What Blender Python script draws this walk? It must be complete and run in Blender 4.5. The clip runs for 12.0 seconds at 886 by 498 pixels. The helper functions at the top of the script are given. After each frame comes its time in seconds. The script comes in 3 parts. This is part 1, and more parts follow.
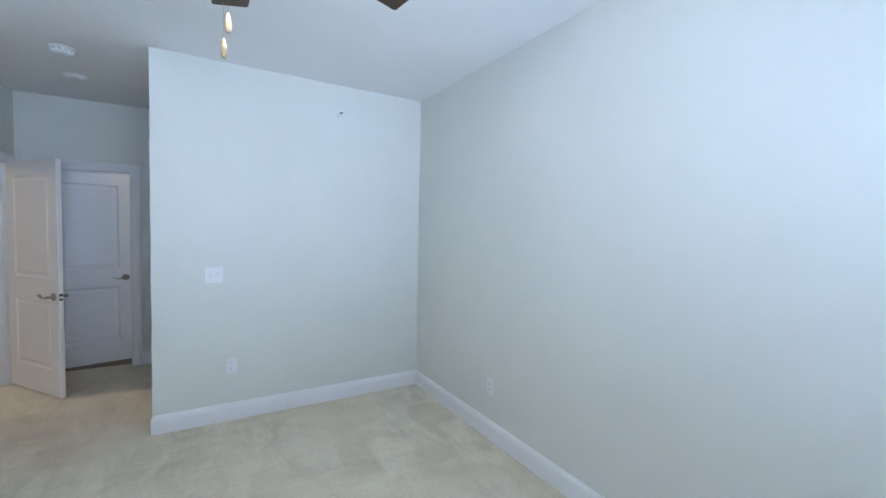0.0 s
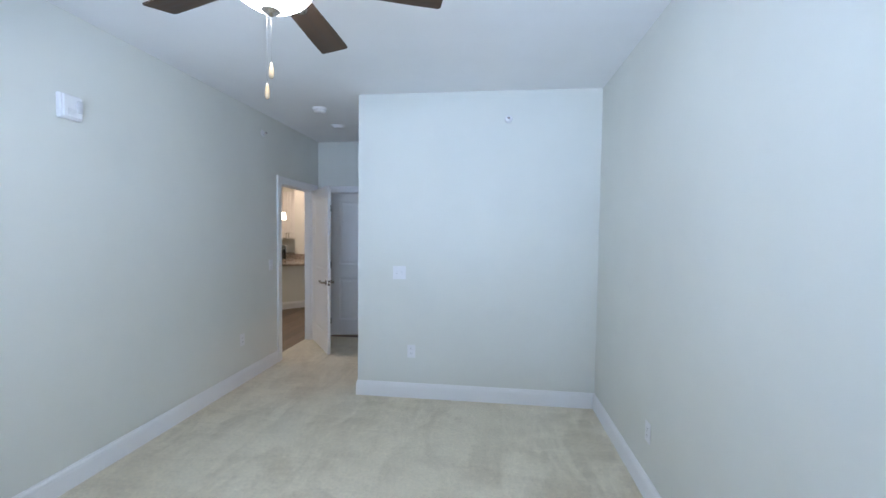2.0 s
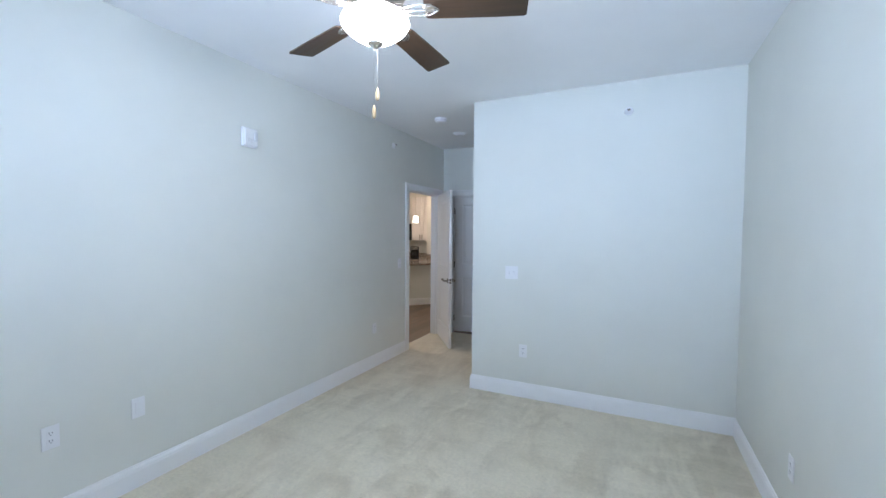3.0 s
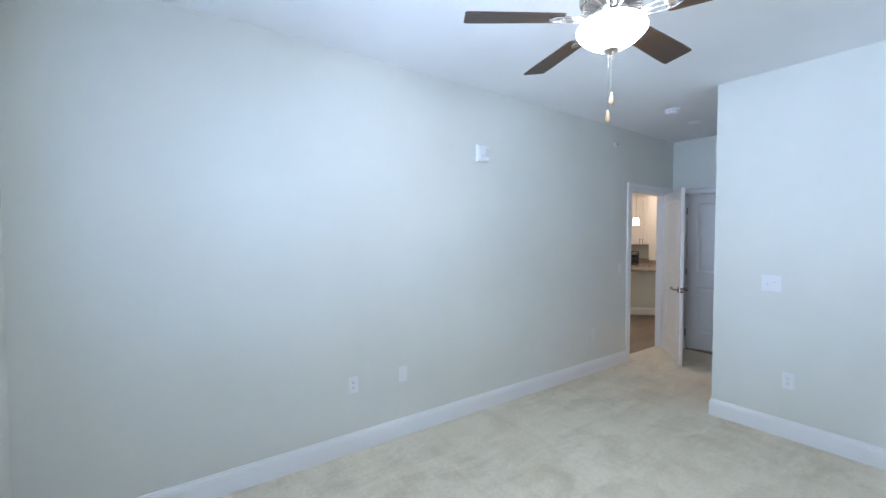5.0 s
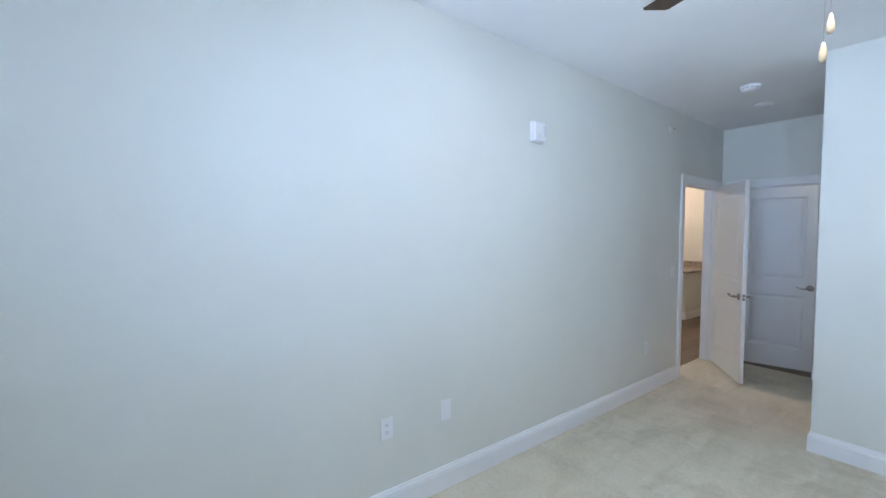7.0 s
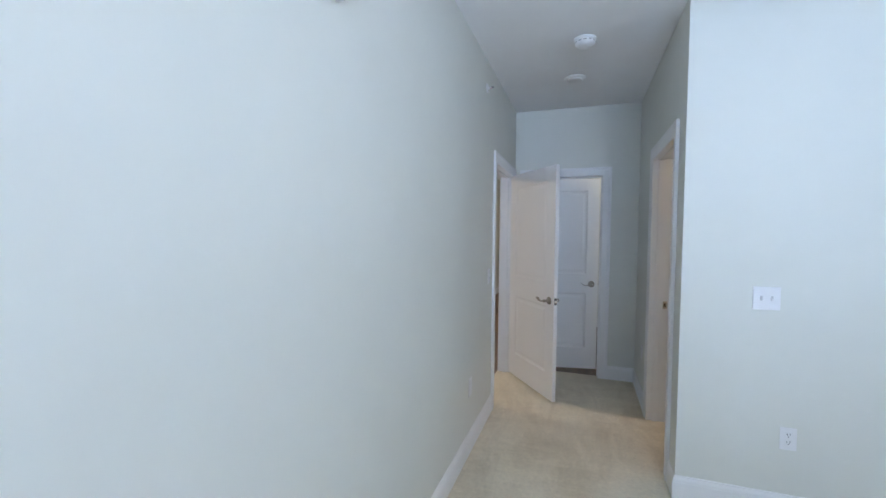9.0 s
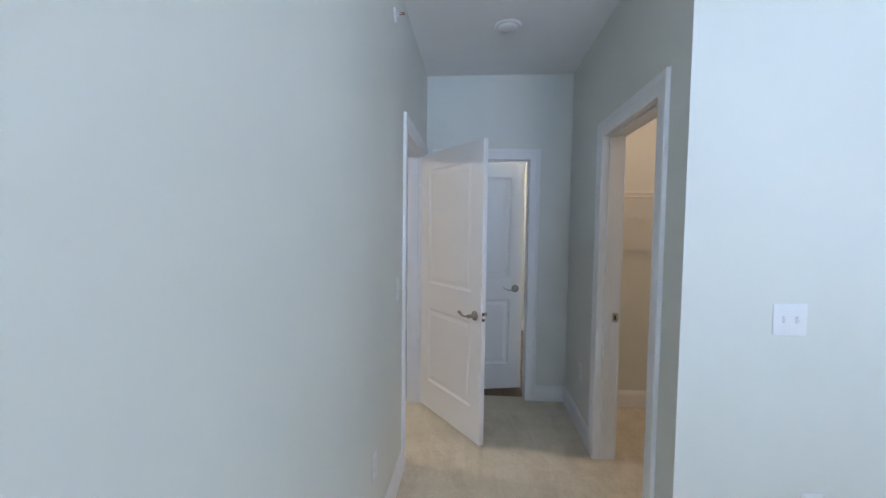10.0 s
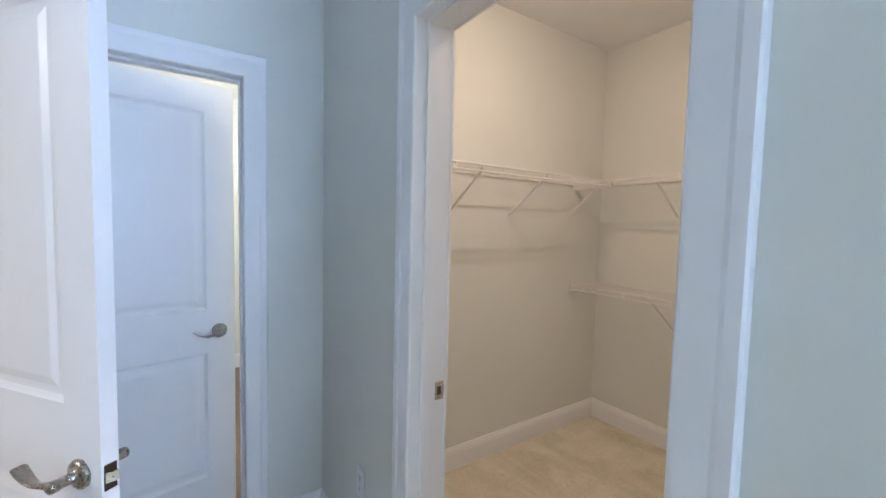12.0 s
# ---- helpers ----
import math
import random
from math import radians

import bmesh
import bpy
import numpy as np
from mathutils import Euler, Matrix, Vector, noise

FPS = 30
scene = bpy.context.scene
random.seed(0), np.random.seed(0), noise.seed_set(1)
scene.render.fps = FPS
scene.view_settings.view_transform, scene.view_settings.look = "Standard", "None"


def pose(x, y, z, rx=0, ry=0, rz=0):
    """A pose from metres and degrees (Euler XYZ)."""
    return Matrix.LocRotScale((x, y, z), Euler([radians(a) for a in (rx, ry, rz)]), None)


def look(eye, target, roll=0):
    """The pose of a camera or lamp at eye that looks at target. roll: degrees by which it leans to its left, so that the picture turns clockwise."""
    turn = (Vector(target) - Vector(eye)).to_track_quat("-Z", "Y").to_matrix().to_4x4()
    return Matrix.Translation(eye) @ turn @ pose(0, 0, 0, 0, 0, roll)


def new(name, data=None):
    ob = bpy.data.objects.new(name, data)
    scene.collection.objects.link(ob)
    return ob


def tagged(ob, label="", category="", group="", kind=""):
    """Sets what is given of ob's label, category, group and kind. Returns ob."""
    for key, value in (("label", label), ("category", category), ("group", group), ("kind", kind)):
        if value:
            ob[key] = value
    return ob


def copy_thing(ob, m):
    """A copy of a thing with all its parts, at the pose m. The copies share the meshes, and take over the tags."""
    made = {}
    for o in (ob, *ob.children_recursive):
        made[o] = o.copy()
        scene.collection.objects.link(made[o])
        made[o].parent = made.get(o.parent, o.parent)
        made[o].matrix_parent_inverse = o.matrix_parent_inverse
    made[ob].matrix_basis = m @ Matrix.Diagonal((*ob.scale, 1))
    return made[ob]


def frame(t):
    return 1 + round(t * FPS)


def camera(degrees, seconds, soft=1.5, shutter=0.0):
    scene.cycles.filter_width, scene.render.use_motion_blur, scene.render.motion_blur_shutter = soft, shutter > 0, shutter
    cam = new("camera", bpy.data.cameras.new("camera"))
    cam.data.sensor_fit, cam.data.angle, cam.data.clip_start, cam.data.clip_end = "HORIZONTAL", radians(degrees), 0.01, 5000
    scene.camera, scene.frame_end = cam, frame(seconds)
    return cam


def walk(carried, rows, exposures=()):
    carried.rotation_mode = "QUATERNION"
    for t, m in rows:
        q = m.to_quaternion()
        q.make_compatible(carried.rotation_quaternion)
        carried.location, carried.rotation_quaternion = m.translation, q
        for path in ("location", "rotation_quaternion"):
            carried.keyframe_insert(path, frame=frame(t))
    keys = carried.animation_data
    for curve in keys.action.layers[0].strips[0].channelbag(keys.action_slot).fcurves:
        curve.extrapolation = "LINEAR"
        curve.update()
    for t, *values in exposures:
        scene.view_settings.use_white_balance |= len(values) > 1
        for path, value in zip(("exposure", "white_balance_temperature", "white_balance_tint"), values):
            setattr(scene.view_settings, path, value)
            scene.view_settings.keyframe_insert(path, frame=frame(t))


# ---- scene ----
cam = camera(95.1, 12.0)
PATH = [
    (0, (0.161, 0.076, 1.517), (1.182, 1.793, 1.423), 1.2),
    (0.5, (0.396, 0.067, 1.472), (1.161, 1.913, 1.397), 0.7),
    (1, (0.633, 0.019, 1.471), (1.118, 1.959, 1.404), 0.7),
    (1.5, (0.837, -0.007, 1.509), (0.983, 1.986, 1.428), 0.8),
    (2, (1.051, -0.002, 1.518), (0.817, 1.983, 1.431), 0.7),
    (2.5, (1.176, -0.031, 1.511), (0.614, 1.887, 1.426), 0.5),
    (3, (1.265, -0.048, 1.506), (0.404, 1.755, 1.424), 0.4),
    (3.5, (1.297, -0.091, 1.503), (0.182, 1.567, 1.424), 0.3),
    (5.5, (1.224, -0.249, 1.498), (-0.493, 0.775, 1.438), 0.0),
    (6, (1.074, -0.268, 1.493), (-0.689, 0.674, 1.435), 0.1),
    (6.5, (0.817, -0.248, 1.51), (-0.923, 0.736, 1.44), 0.2),
    (7, (0.502, -0.142, 1.507), (-1.089, 1.068, 1.427), 0.3),
    (7.5, (0.181, 0.047, 1.505), (-1.173, 1.516, 1.419), 0.2),
    (9.5, (-0.836, 1.533, 1.457), (-1.249, 3.487, 1.367), 0.6),
    (10, (-0.93, 1.994, 1.464), (-1.088, 3.985, 1.36), 0.7),
    (10.5, (-0.96, 2.435, 1.455), (-0.853, 4.429, 1.35), 0.9),
    (11, (-0.955, 2.852, 1.444), (-0.556, 4.808, 1.335), 1.0),
    (11.5, (-0.878, 3.204, 1.436), (-0.129, 5.055, 1.329), 1.0),
    (11.8, (-0.812, 3.414, 1.444), (0.172, 5.152, 1.331), 1.1),
    (12, (-0.756, 3.539, 1.445), (0.365, 5.191, 1.322), 1.3),
]
EXPOSURES = [(0.0, -0.33, 5400, 10), (3.5, -0.18, 5350, 10), (5.5, -0.12, 5350, 10), (6.5, -0.1, 5350, 10), (7.0, -0.2, 5350, 10), (7.5, -0.06, 5450, 10), (9.5, -0.12, 5450, 10), (10.5, 0.08, 5350, 10), (11.5, 0.45, 5150, 10), (12.0, 0.78, 5050, 10)]
walk(cam, [(t, look(eye, target, roll)) for t, eye, target, roll in PATH], EXPOSURES)

# ---- light ----
world = bpy.data.worlds.new("sky")
scene.world = world
world.use_nodes = True
wn = world.node_tree.nodes
sky = wn.new("ShaderNodeTexSky")
sky.sky_type, sky.sun_disc = "NISHITA", False
sky.sun_elevation, sky.sun_rotation = radians(40), radians(60)
world.node_tree.links.new(sky.outputs["Color"], wn["Background"].inputs["Color"])
wn["Background"].inputs["Strength"].default_value = 0.08

DAY = (0.68, 0.80, 1.0)
WARM = (1.0, 0.66, 0.42)
SOFT = (1.0, 0.75, 0.50)


def area_lamp(name, m, sx, sy, watts, colour):
    data = bpy.data.lights.new(name, "AREA")
    data.shape, data.size, data.size_y, data.energy, data.color = "RECTANGLE", sx, sy, watts, colour
    ob = new(name, data)
    ob.matrix_world = m
    return ob


# Plan, in metres.
H = 2.735                     # ceiling
XL, XR = -1.353, 1.964        # bedroom's long walls
YW, YM, YB = -0.758, 3.58, 5.445   # window wall, stub wall, end of the passage
XH = -0.15                    # passage's other wall
T = 0.12                      # wall thickness
HEAD = 2.043                  # door heads
ENTRY = (4.412, 5.296)        # opening in the wall at XL, along y
CLOSET = (3.820, 4.588)       # opening in the wall at XH, along y
BATH = (-1.218, -0.484)       # opening in the wall at YB, along x
WIN = (-0.59, 1.70, 0.783, 2.212)
CX1, CY1 = 1.93, 5.41         # closet's far walls
FAN = (0.274, 1.367)

daylight = area_lamp("window_daylight", look(((WIN[0] + WIN[1]) / 2, YW - 0.19, 1.53), ((WIN[0] + WIN[1]) / 2, 3, 0.65)), 2.24, 1.30, 185, DAY)
daylight.data.spread = radians(124)


# ---- materials ----
def material(name):
    m = bpy.data.materials.new(name)
    m.use_nodes = True
    t = m.node_tree
    return m, t.nodes, t.links, t.nodes["Principled BSDF"]


def coords(n, l, scale=(1, 1, 1), turn=(0, 0, 0)):
    c = n.new("ShaderNodeNewGeometry")
    mp = n.new("ShaderNodeMapping")
    mp.inputs["Scale"].default_value = scale
    mp.inputs["Rotation"].default_value = turn
    l.new(c.outputs["Position"], mp.inputs["Vector"])
    return mp.outputs["Vector"]


def noise_tex(n, l, vec, scale, detail=4.0, rough=0.55, distort=0.0):
    x = n.new("ShaderNodeTexNoise")
    x.inputs["Scale"].default_value, x.inputs["Detail"].default_value = scale, detail
    x.inputs["Roughness"].default_value, x.inputs["Distortion"].default_value = rough, distort
    l.new(vec, x.inputs["Vector"])
    return x.outputs["Fac"]


def ramp(n, l, fac, stops):
    r = n.new("ShaderNodeValToRGB")
    while len(r.color_ramp.elements) < len(stops):
        r.color_ramp.elements.new(0.5)
    for e, (p, c) in zip(r.color_ramp.elements, stops):
        e.position, e.color = p, (*c, 1)
    l.new(fac, r.inputs["Fac"])
    return r.outputs["Color"]


def mix(n, l, a, b, fac, mode="MIX"):
    x = n.new("ShaderNodeMix")
    x.data_type, x.blend_type = "RGBA", mode
    for s, v in ((6, a), (7, b), (0, fac)):
        if isinstance(v, bpy.types.NodeSocket):
            l.new(v, x.inputs[s])
        else:
            x.inputs[s].default_value = v if s == 0 else (*v, 1)
    return x.outputs[2]


def bump(n, l, b, height, strength, distance=0.002):
    x = n.new("ShaderNodeBump")
    x.inputs["Strength"].default_value, x.inputs["Distance"].default_value = strength, distance
    l.new(height, x.inputs["Height"])
    l.new(x.outputs["Normal"], b.inputs["Normal"])


def paint(name, colour, rough, orange=0.12, vary=0.03):
    """Rolled or sprayed paint: fine orange peel, faint large unevenness."""
    m, n, l, b = material(name)
    v = coords(n, l)
    lo = tuple(c * (1 - vary) for c in colour)
    hi = tuple(min(1, c * (1 + vary)) for c in colour)
    l.new(ramp(n, l, noise_tex(n, l, v, 1.3, 5), [(0.3, lo), (0.7, hi)]), b.inputs["Base Color"])
    b.inputs["Roughness"].default_value = rough
    bump(n, l, b, noise_tex(n, l, v, 140, 2), orange, 0.0015)
    return m


def metal(name, colour, rough):
    m, n, l, b = material(name)
    v = coords(n, l)
    l.new(ramp(n, l, noise_tex(n, l, v, 60, 3), [(0.3, tuple(c * 0.9 for c in colour)), (0.7, colour)]), b.inputs["Base Color"])
    b.inputs["Metallic"].default_value = 1.0
    l.new(ramp(n, l, noise_tex(n, l, v, 200, 2), [(0.3, (rough * 0.8,) * 3), (0.7, (rough * 1.25,) * 3)]), b.inputs["Roughness"])
    return m


def plastic(name, colour, rough=0.35):
    m, n, l, b = material(name)
    v = coords(n, l)
    l.new(ramp(n, l, noise_tex(n, l, v, 25, 3), [(0.3, tuple(c * 0.97 for c in colour)), (0.7, colour)]), b.inputs["Base Color"])
    b.inputs["Roughness"].default_value = rough
    return m


def glowing(name, colour, strength):
    m, n, l, b = material(name)
    b.inputs["Base Color"].default_value = (0.85, 0.83, 0.8, 1)
    b.inputs["Emission Color"].default_value = (*colour, 1)
    b.inputs["Emission Strength"].default_value = strength
    b.inputs["Roughness"].default_value = 0.25
    return m


WALL = paint("greige_wall_paint", (0.72, 0.725, 0.665), 0.62)
CEIL = paint("flat_ceiling_paint", (0.87, 0.87, 0.86), 0.8, 0.18)
TRIM = paint("white_trim_enamel", (0.84, 0.84, 0.835), 0.40, 0.02, 0.015)
DOORW = paint("white_door_enamel", (0.84, 0.84, 0.83), 0.38, 0.03, 0.015)
NICKEL = metal("satin_nickel", (0.36, 0.335, 0.30), 0.27)
NICKEL2 = metal("brushed_nickel_fan", (0.70, 0.66, 0.60), 0.24)
FINS = metal("satin_fin_metal", (0.50, 0.47, 0.42), 0.5)
BRONZE = metal("dark_hinge_metal", (0.10, 0.09, 0.08), 0.42)
WHITE = plastic("white_plastic", (0.82, 0.82, 0.82), 0.35)
VENT = plastic("grey_vent", (0.45, 0.45, 0.45))
SLOT = plastic("pale_grey_slot", (0.60, 0.60, 0.60))
DARK = plastic("dark_slot", (0.03, 0.03, 0.03), 0.5)
BLACK = plastic("black_gloss_plastic", (0.012, 0.012, 0.013), 0.18)
WIRE = plastic("white_vinyl_wire", (0.80, 0.78, 0.74), 0.4)
BOWL = glowing("lit_frosted_glass", (1.0, 0.92, 0.85), 72.0)
SHADE = glowing("lit_opal_glass", SOFT, 9.0)
CAB = paint("white_cabinet_lacquer", (0.78, 0.77, 0.74), 0.35, 0.02, 0.015)


def carpet(name):
    m, n, l, b = material(name)
    v = coords(n, l)
    va = coords(n, l, (1.0, 0.42, 1), (0, 0, 0.75))
    vb = coords(n, l, (0.40, 1.15, 1), (0, 0, -0.5))
    vc = coords(n, l, (1.0, 0.30, 1), (0, 0, 0.35))
    pile_a = ramp(n, l, noise_tex(n, l, va, 3.6, 5, 0.6, 0.9), [(0.42, (0.0,) * 3), (0.56, (1.0,) * 3)])
    pile_b = ramp(n, l, noise_tex(n, l, vb, 6.0, 4, 0.6, 0.7), [(0.38, (0.0,) * 3), (0.60, (1.0,) * 3)])
    pile_c = ramp(n, l, noise_tex(n, l, vc, 13.0, 4, 0.65, 0.8), [(0.35, (0.0,) * 3), (0.62, (1.0,) * 3)])
    strokes = mix(n, l, mix(n, l, pile_a, pile_b, 0.40), pile_c, 0.20)
    trodden = ramp(n, l, noise_tex(n, l, v, 0.85, 3, 0.5, 0.4), [(0.36, (0.25,) * 3), (0.54, (1.0,) * 3)])
    lay = mix(n, l, (0.62, 0.62, 0.62), strokes, trodden)
    base = ramp(n, l, lay, [(0.0, (0.585, 0.515, 0.372)), (1.0, (0.80, 0.73, 0.56))])
    tuft = noise_tex(n, l, v, 260, 3, 0.7)
    speck = ramp(n, l, tuft, [(0.3, (0.86,) * 3), (0.7, (1.12,) * 3)])
    clump = ramp(n, l, noise_tex(n, l, v, 45, 4, 0.7), [(0.3, (0.90,) * 3), (0.7, (1.08,) * 3)])
    l.new(mix(n, l, mix(n, l, base, speck, 1.0, "MULTIPLY"), clump, 1.0, "MULTIPLY"), b.inputs["Base Color"])
    b.inputs["Roughness"].default_value = 0.95
    b.inputs["Specular IOR Level"].default_value = 0.15
    b.inputs["Sheen Weight"].default_value = 0.25
    b.inputs["Sheen Roughness"].default_value = 0.5
    hsum = n.new("ShaderNodeMath")
    hsum.operation = "MULTIPLY_ADD"
    l.new(lay, hsum.inputs[0])
    hsum.inputs[1].default_value = 1.5
    l.new(tuft, hsum.inputs[2])
    bump(n, l, b, hsum.outputs[0], 0.55, 0.006)
    return m


CARPET = carpet("beige_cut_pile_carpet")


def wood(name, dark, light, rough, along, random_tone=0.0, scale=1.0):
    """Grained wood; along: the grain's axis in the mesh's own space."""
    m, n, l, b = material(name)
    c = n.new("ShaderNodeTexCoord")
    mp = n.new("ShaderNodeMapping")
    sc = [28.0 * scale] * 3
    sc[along] = 1.6 * scale
    mp.inputs["Scale"].default_value = sc
    info = n.new("ShaderNodeObjectInfo")
    shift = n.new("ShaderNodeVectorMath")
    shift.operation = "SCALE"
    shift.inputs[0].default_value = (31.0, 17.0, 9.0)
    l.new(info.outputs["Random"], shift.inputs["Scale"])
    l.new(shift.outputs[0], mp.inputs["Location"])
    l.new(c.outputs["Object"], mp.inputs["Vector"])
    g = noise_tex(n, l, mp.outputs["Vector"], 1.0, 6, 0.65, 0.6)
    col = ramp(n, l, g, [(0.25, dark), (0.5, tuple((a + d) / 2 for a, d in zip(light, dark))), (0.75, light)])
    if random_tone:
        tone = ramp(n, l, info.outputs["Random"], [(0.0, (1 - random_tone,) * 3), (1.0, (1 + random_tone,) * 3)])
        col = mix(n, l, col, tone, 1.0, "MULTIPLY")
    l.new(col, b.inputs["Base Color"])
    l.new(ramp(n, l, g, [(0.3, (rough - 0.05,) * 3), (0.7, (rough + 0.08,) * 3)]), b.inputs["Roughness"])
    bump(n, l, b, g, 0.15, 0.001)
    return m


BLADE = wood("dark_walnut_blade", (0.030, 0.017, 0.009), (0.078, 0.046, 0.025), 0.45, 0)
PLANK = wood("brown_vinyl_plank", (0.075, 0.052, 0.036), (0.235, 0.168, 0.115), 0.45, 1, 0.22, 0.6)
FOB = wood("pale_wood_fob", (0.30, 0.21, 0.11), (0.44, 0.33, 0.19), 0.4, 2)


def granite():
    m, n, l, b = material("speckled_granite")
    v = coords(n, l)
    a = ramp(n, l, noise_tex(n, l, v, 55, 5, 0.7), [(0.35, (0.10, 0.085, 0.075)), (0.5, (0.33, 0.28, 0.235)), (0.68, (0.52, 0.46, 0.40))])
    w = ramp(n, l, noise_tex(n, l, v, 9, 4, 0.6, 1.5), [(0.35, (0.75,) * 3), (0.65, (1.15,) * 3)])
    l.new(mix(n, l, a, w, 1.0, "MULTIPLY"), b.inputs["Base Color"])
    b.inputs["Roughness"].default_value = 0.16
    return m


GRANITE = granite()


def slat_material():
    """White faux-wood slat that lets some daylight through."""
    m, n, l, b = material("white_blind_slat")
    b.inputs["Base Color"].default_value = (0.82, 0.83, 0.84, 1)
    b.inputs["Roughness"].default_value = 0.4
    tr = n.new("ShaderNodeBsdfTranslucent")
    tr.inputs["Color"].default_value = (0.85, 0.87, 0.90, 1)
    mx = n.new("ShaderNodeMixShader")
    mx.inputs[0].default_value = 0.13
    l.new(b.outputs[0], mx.inputs[1])
    l.new(tr.outputs[0], mx.inputs[2])
    l.new(mx.outputs[0], n["Material Output"].inputs["Surface"])
    return m


SLAT = slat_material()


def glass_material():
    m, n, l, b = material("window_glass")
    b.inputs["Transmission Weight"].default_value = 1.0
    b.inputs["Roughness"].default_value = 0.0
    b.inputs["IOR"].default_value = 1.45
    return m


GLASS = glass_material()


# ---- mesh tools ----
def mesh(name, bm, mat, smooth=False):
    bmesh.ops.recalc_face_normals(bm, faces=bm.faces)
    me = bpy.data.meshes.new(name)
    bm.to_mesh(me)
    bm.free()
    me.materials.append(mat)
    if smooth:
        me.shade_smooth()
    return me


def part(name, bm, mat, parent, label="", smooth=False):
    ob = new(name, mesh(name, bm, mat, smooth))
    ob.parent = parent
    return tagged(ob, label)


def thing(name, label, category, group="", place=None):
    ob = new(name)
    ob.empty_display_size = 0.1
    if place is not None:
        ob.matrix_world = place
    return tagged(ob, label, category, group)


def setting(name, bm, mat, label="", smooth=False):
    return tagged(new(name, mesh(name, bm, mat, smooth)), label, kind="structure")


def add_box(bm, x0, x1, y0, y1, z0, z1, bevel=0.0, seg=1):
    r = bmesh.ops.create_cube(bm, size=1, matrix=Matrix.Translation(((x0 + x1) / 2, (y0 + y1) / 2, (z0 + z1) / 2)) @ Matrix.Diagonal((abs(x1 - x0), abs(y1 - y0), abs(z1 - z0), 1)))
    if bevel:
        edges = list({e for v in r["verts"] for e in v.link_edges})
        bmesh.ops.bevel(bm, geom=edges, offset=bevel, segments=seg, profile=0.5, affect="EDGES", clamp_overlap=True)
    return bm


def boxes(*rows, bevel=0.0, seg=1):
    bm = bmesh.new()
    for r in rows:
        add_box(bm, *r, bevel=bevel, seg=seg)
    return bm


def add_lathe(bm, profile, seg=32, m=None):
    """A turned solid from (radius, z) pairs about z."""
    m = m or Matrix()
    rings = []
    for r, z in profile:
        if r < 1e-6:
            rings.append([bm.verts.new(m @ Vector((0, 0, z)))])
        else:
            rings.append([bm.verts.new(m @ Vector((r * math.cos(2 * math.pi * k / seg), r * math.sin(2 * math.pi * k / seg), z))) for k in range(seg)])
    for a, b in zip(rings, rings[1:]):
        for k in range(seg):
            j = (k + 1) % seg
            if len(a) == 1 and len(b) == 1:
                continue
            if len(a) == 1:
                bm.faces.new((a[0], b[k], b[j]))
            elif len(b) == 1:
                bm.faces.new((a[k], a[j], b[0]))
            else:
                bm.faces.new((a[k], a[j], b[j], b[k]))
    return bm


def lathe(profile, seg=32, m=None):
    return add_lathe(bmesh.new(), profile, seg, m)


def add_rod(bm, a, b, r, seg=8):
    a, b = Vector(a), Vector(b)
    d = b - a
    m = Matrix.Translation(a) @ d.to_track_quat("Z", "Y").to_matrix().to_4x4()
    return add_lathe(bm, [(0, 0), (r, 0), (r, d.length), (0, d.length)], seg, m)


def add_tube(bm, pts, radii, seg=12, flat=1.0):
    """A bent bar through points, with its own radius at each; flat squeezes it across."""
    pts = [Vector(p) for p in pts]
    rings = []
    for i, p in enumerate(pts):
        d = (pts[min(i + 1, len(pts) - 1)] - pts[max(i - 1, 0)]).normalized()
        u = d.cross(Vector((0, 0, 1)))
        u = u.normalized() if u.length > 1e-4 else Vector((1, 0, 0))
        w = u.cross(d)
        rings.append([bm.verts.new(p + radii[i] * (flat * math.cos(2 * math.pi * k / seg) * u + math.sin(2 * math.pi * k / seg) * w)) for k in range(seg)])
    for a, b in zip(rings, rings[1:]):
        for k in range(seg):
            j = (k + 1) % seg
            bm.faces.new((a[k], a[j], b[j], b[k]))
    bm.faces.new(rings[0][::-1])
    bm.faces.new(rings[-1])
    return bm


def prism(outline, z0, z1, m=None, bevel=0.0):
    m = m or Matrix()
    bm = bmesh.new()
    lo = [bm.verts.new(m @ Vector((x, y, z0))) for x, y in outline]
    hi = [bm.verts.new(m @ Vector((x, y, z1))) for x, y in outline]
    bm.faces.new(lo[::-1])
    bm.faces.new(hi)
    for k in range(len(outline)):
        j = (k + 1) % len(outline)
        bm.faces.new((lo[k], lo[j], hi[j], hi[k]))
    if bevel:
        bmesh.ops.bevel(bm, geom=list(bm.edges), offset=bevel, segments=2, affect="EDGES", clamp_overlap=True)
    return bm


def sweep_frame(profile, a0, a1, z0, z1, closed, to_world):
    """Trim round an opening from a0 to a1 and z0 to z1: profile of (width outwards, depth proud), mitred; closed: also below."""
    bm = bmesh.new()
    rows = []
    for w, d in profile:
        path = [(a0 - w, z0 - w if closed else z0), (a0 - w, z1 + w), (a1 + w, z1 + w), (a1 + w, z0 - w if closed else z0)]
        rows.append([bm.verts.new(to_world(a, d, z)) for a, z in path])
    n = len(profile)
    for i in range(n):
        p, q = rows[i], rows[(i + 1) % n]
        for k in range(4 if closed else 3):
            j = (k + 1) % 4
            bm.faces.new((p[k], p[j], q[j], q[k]))
    if not closed:
        bm.faces.new([r[0] for r in rows])
        bm.faces.new([r[3] for r in rows][::-1])
    return bm


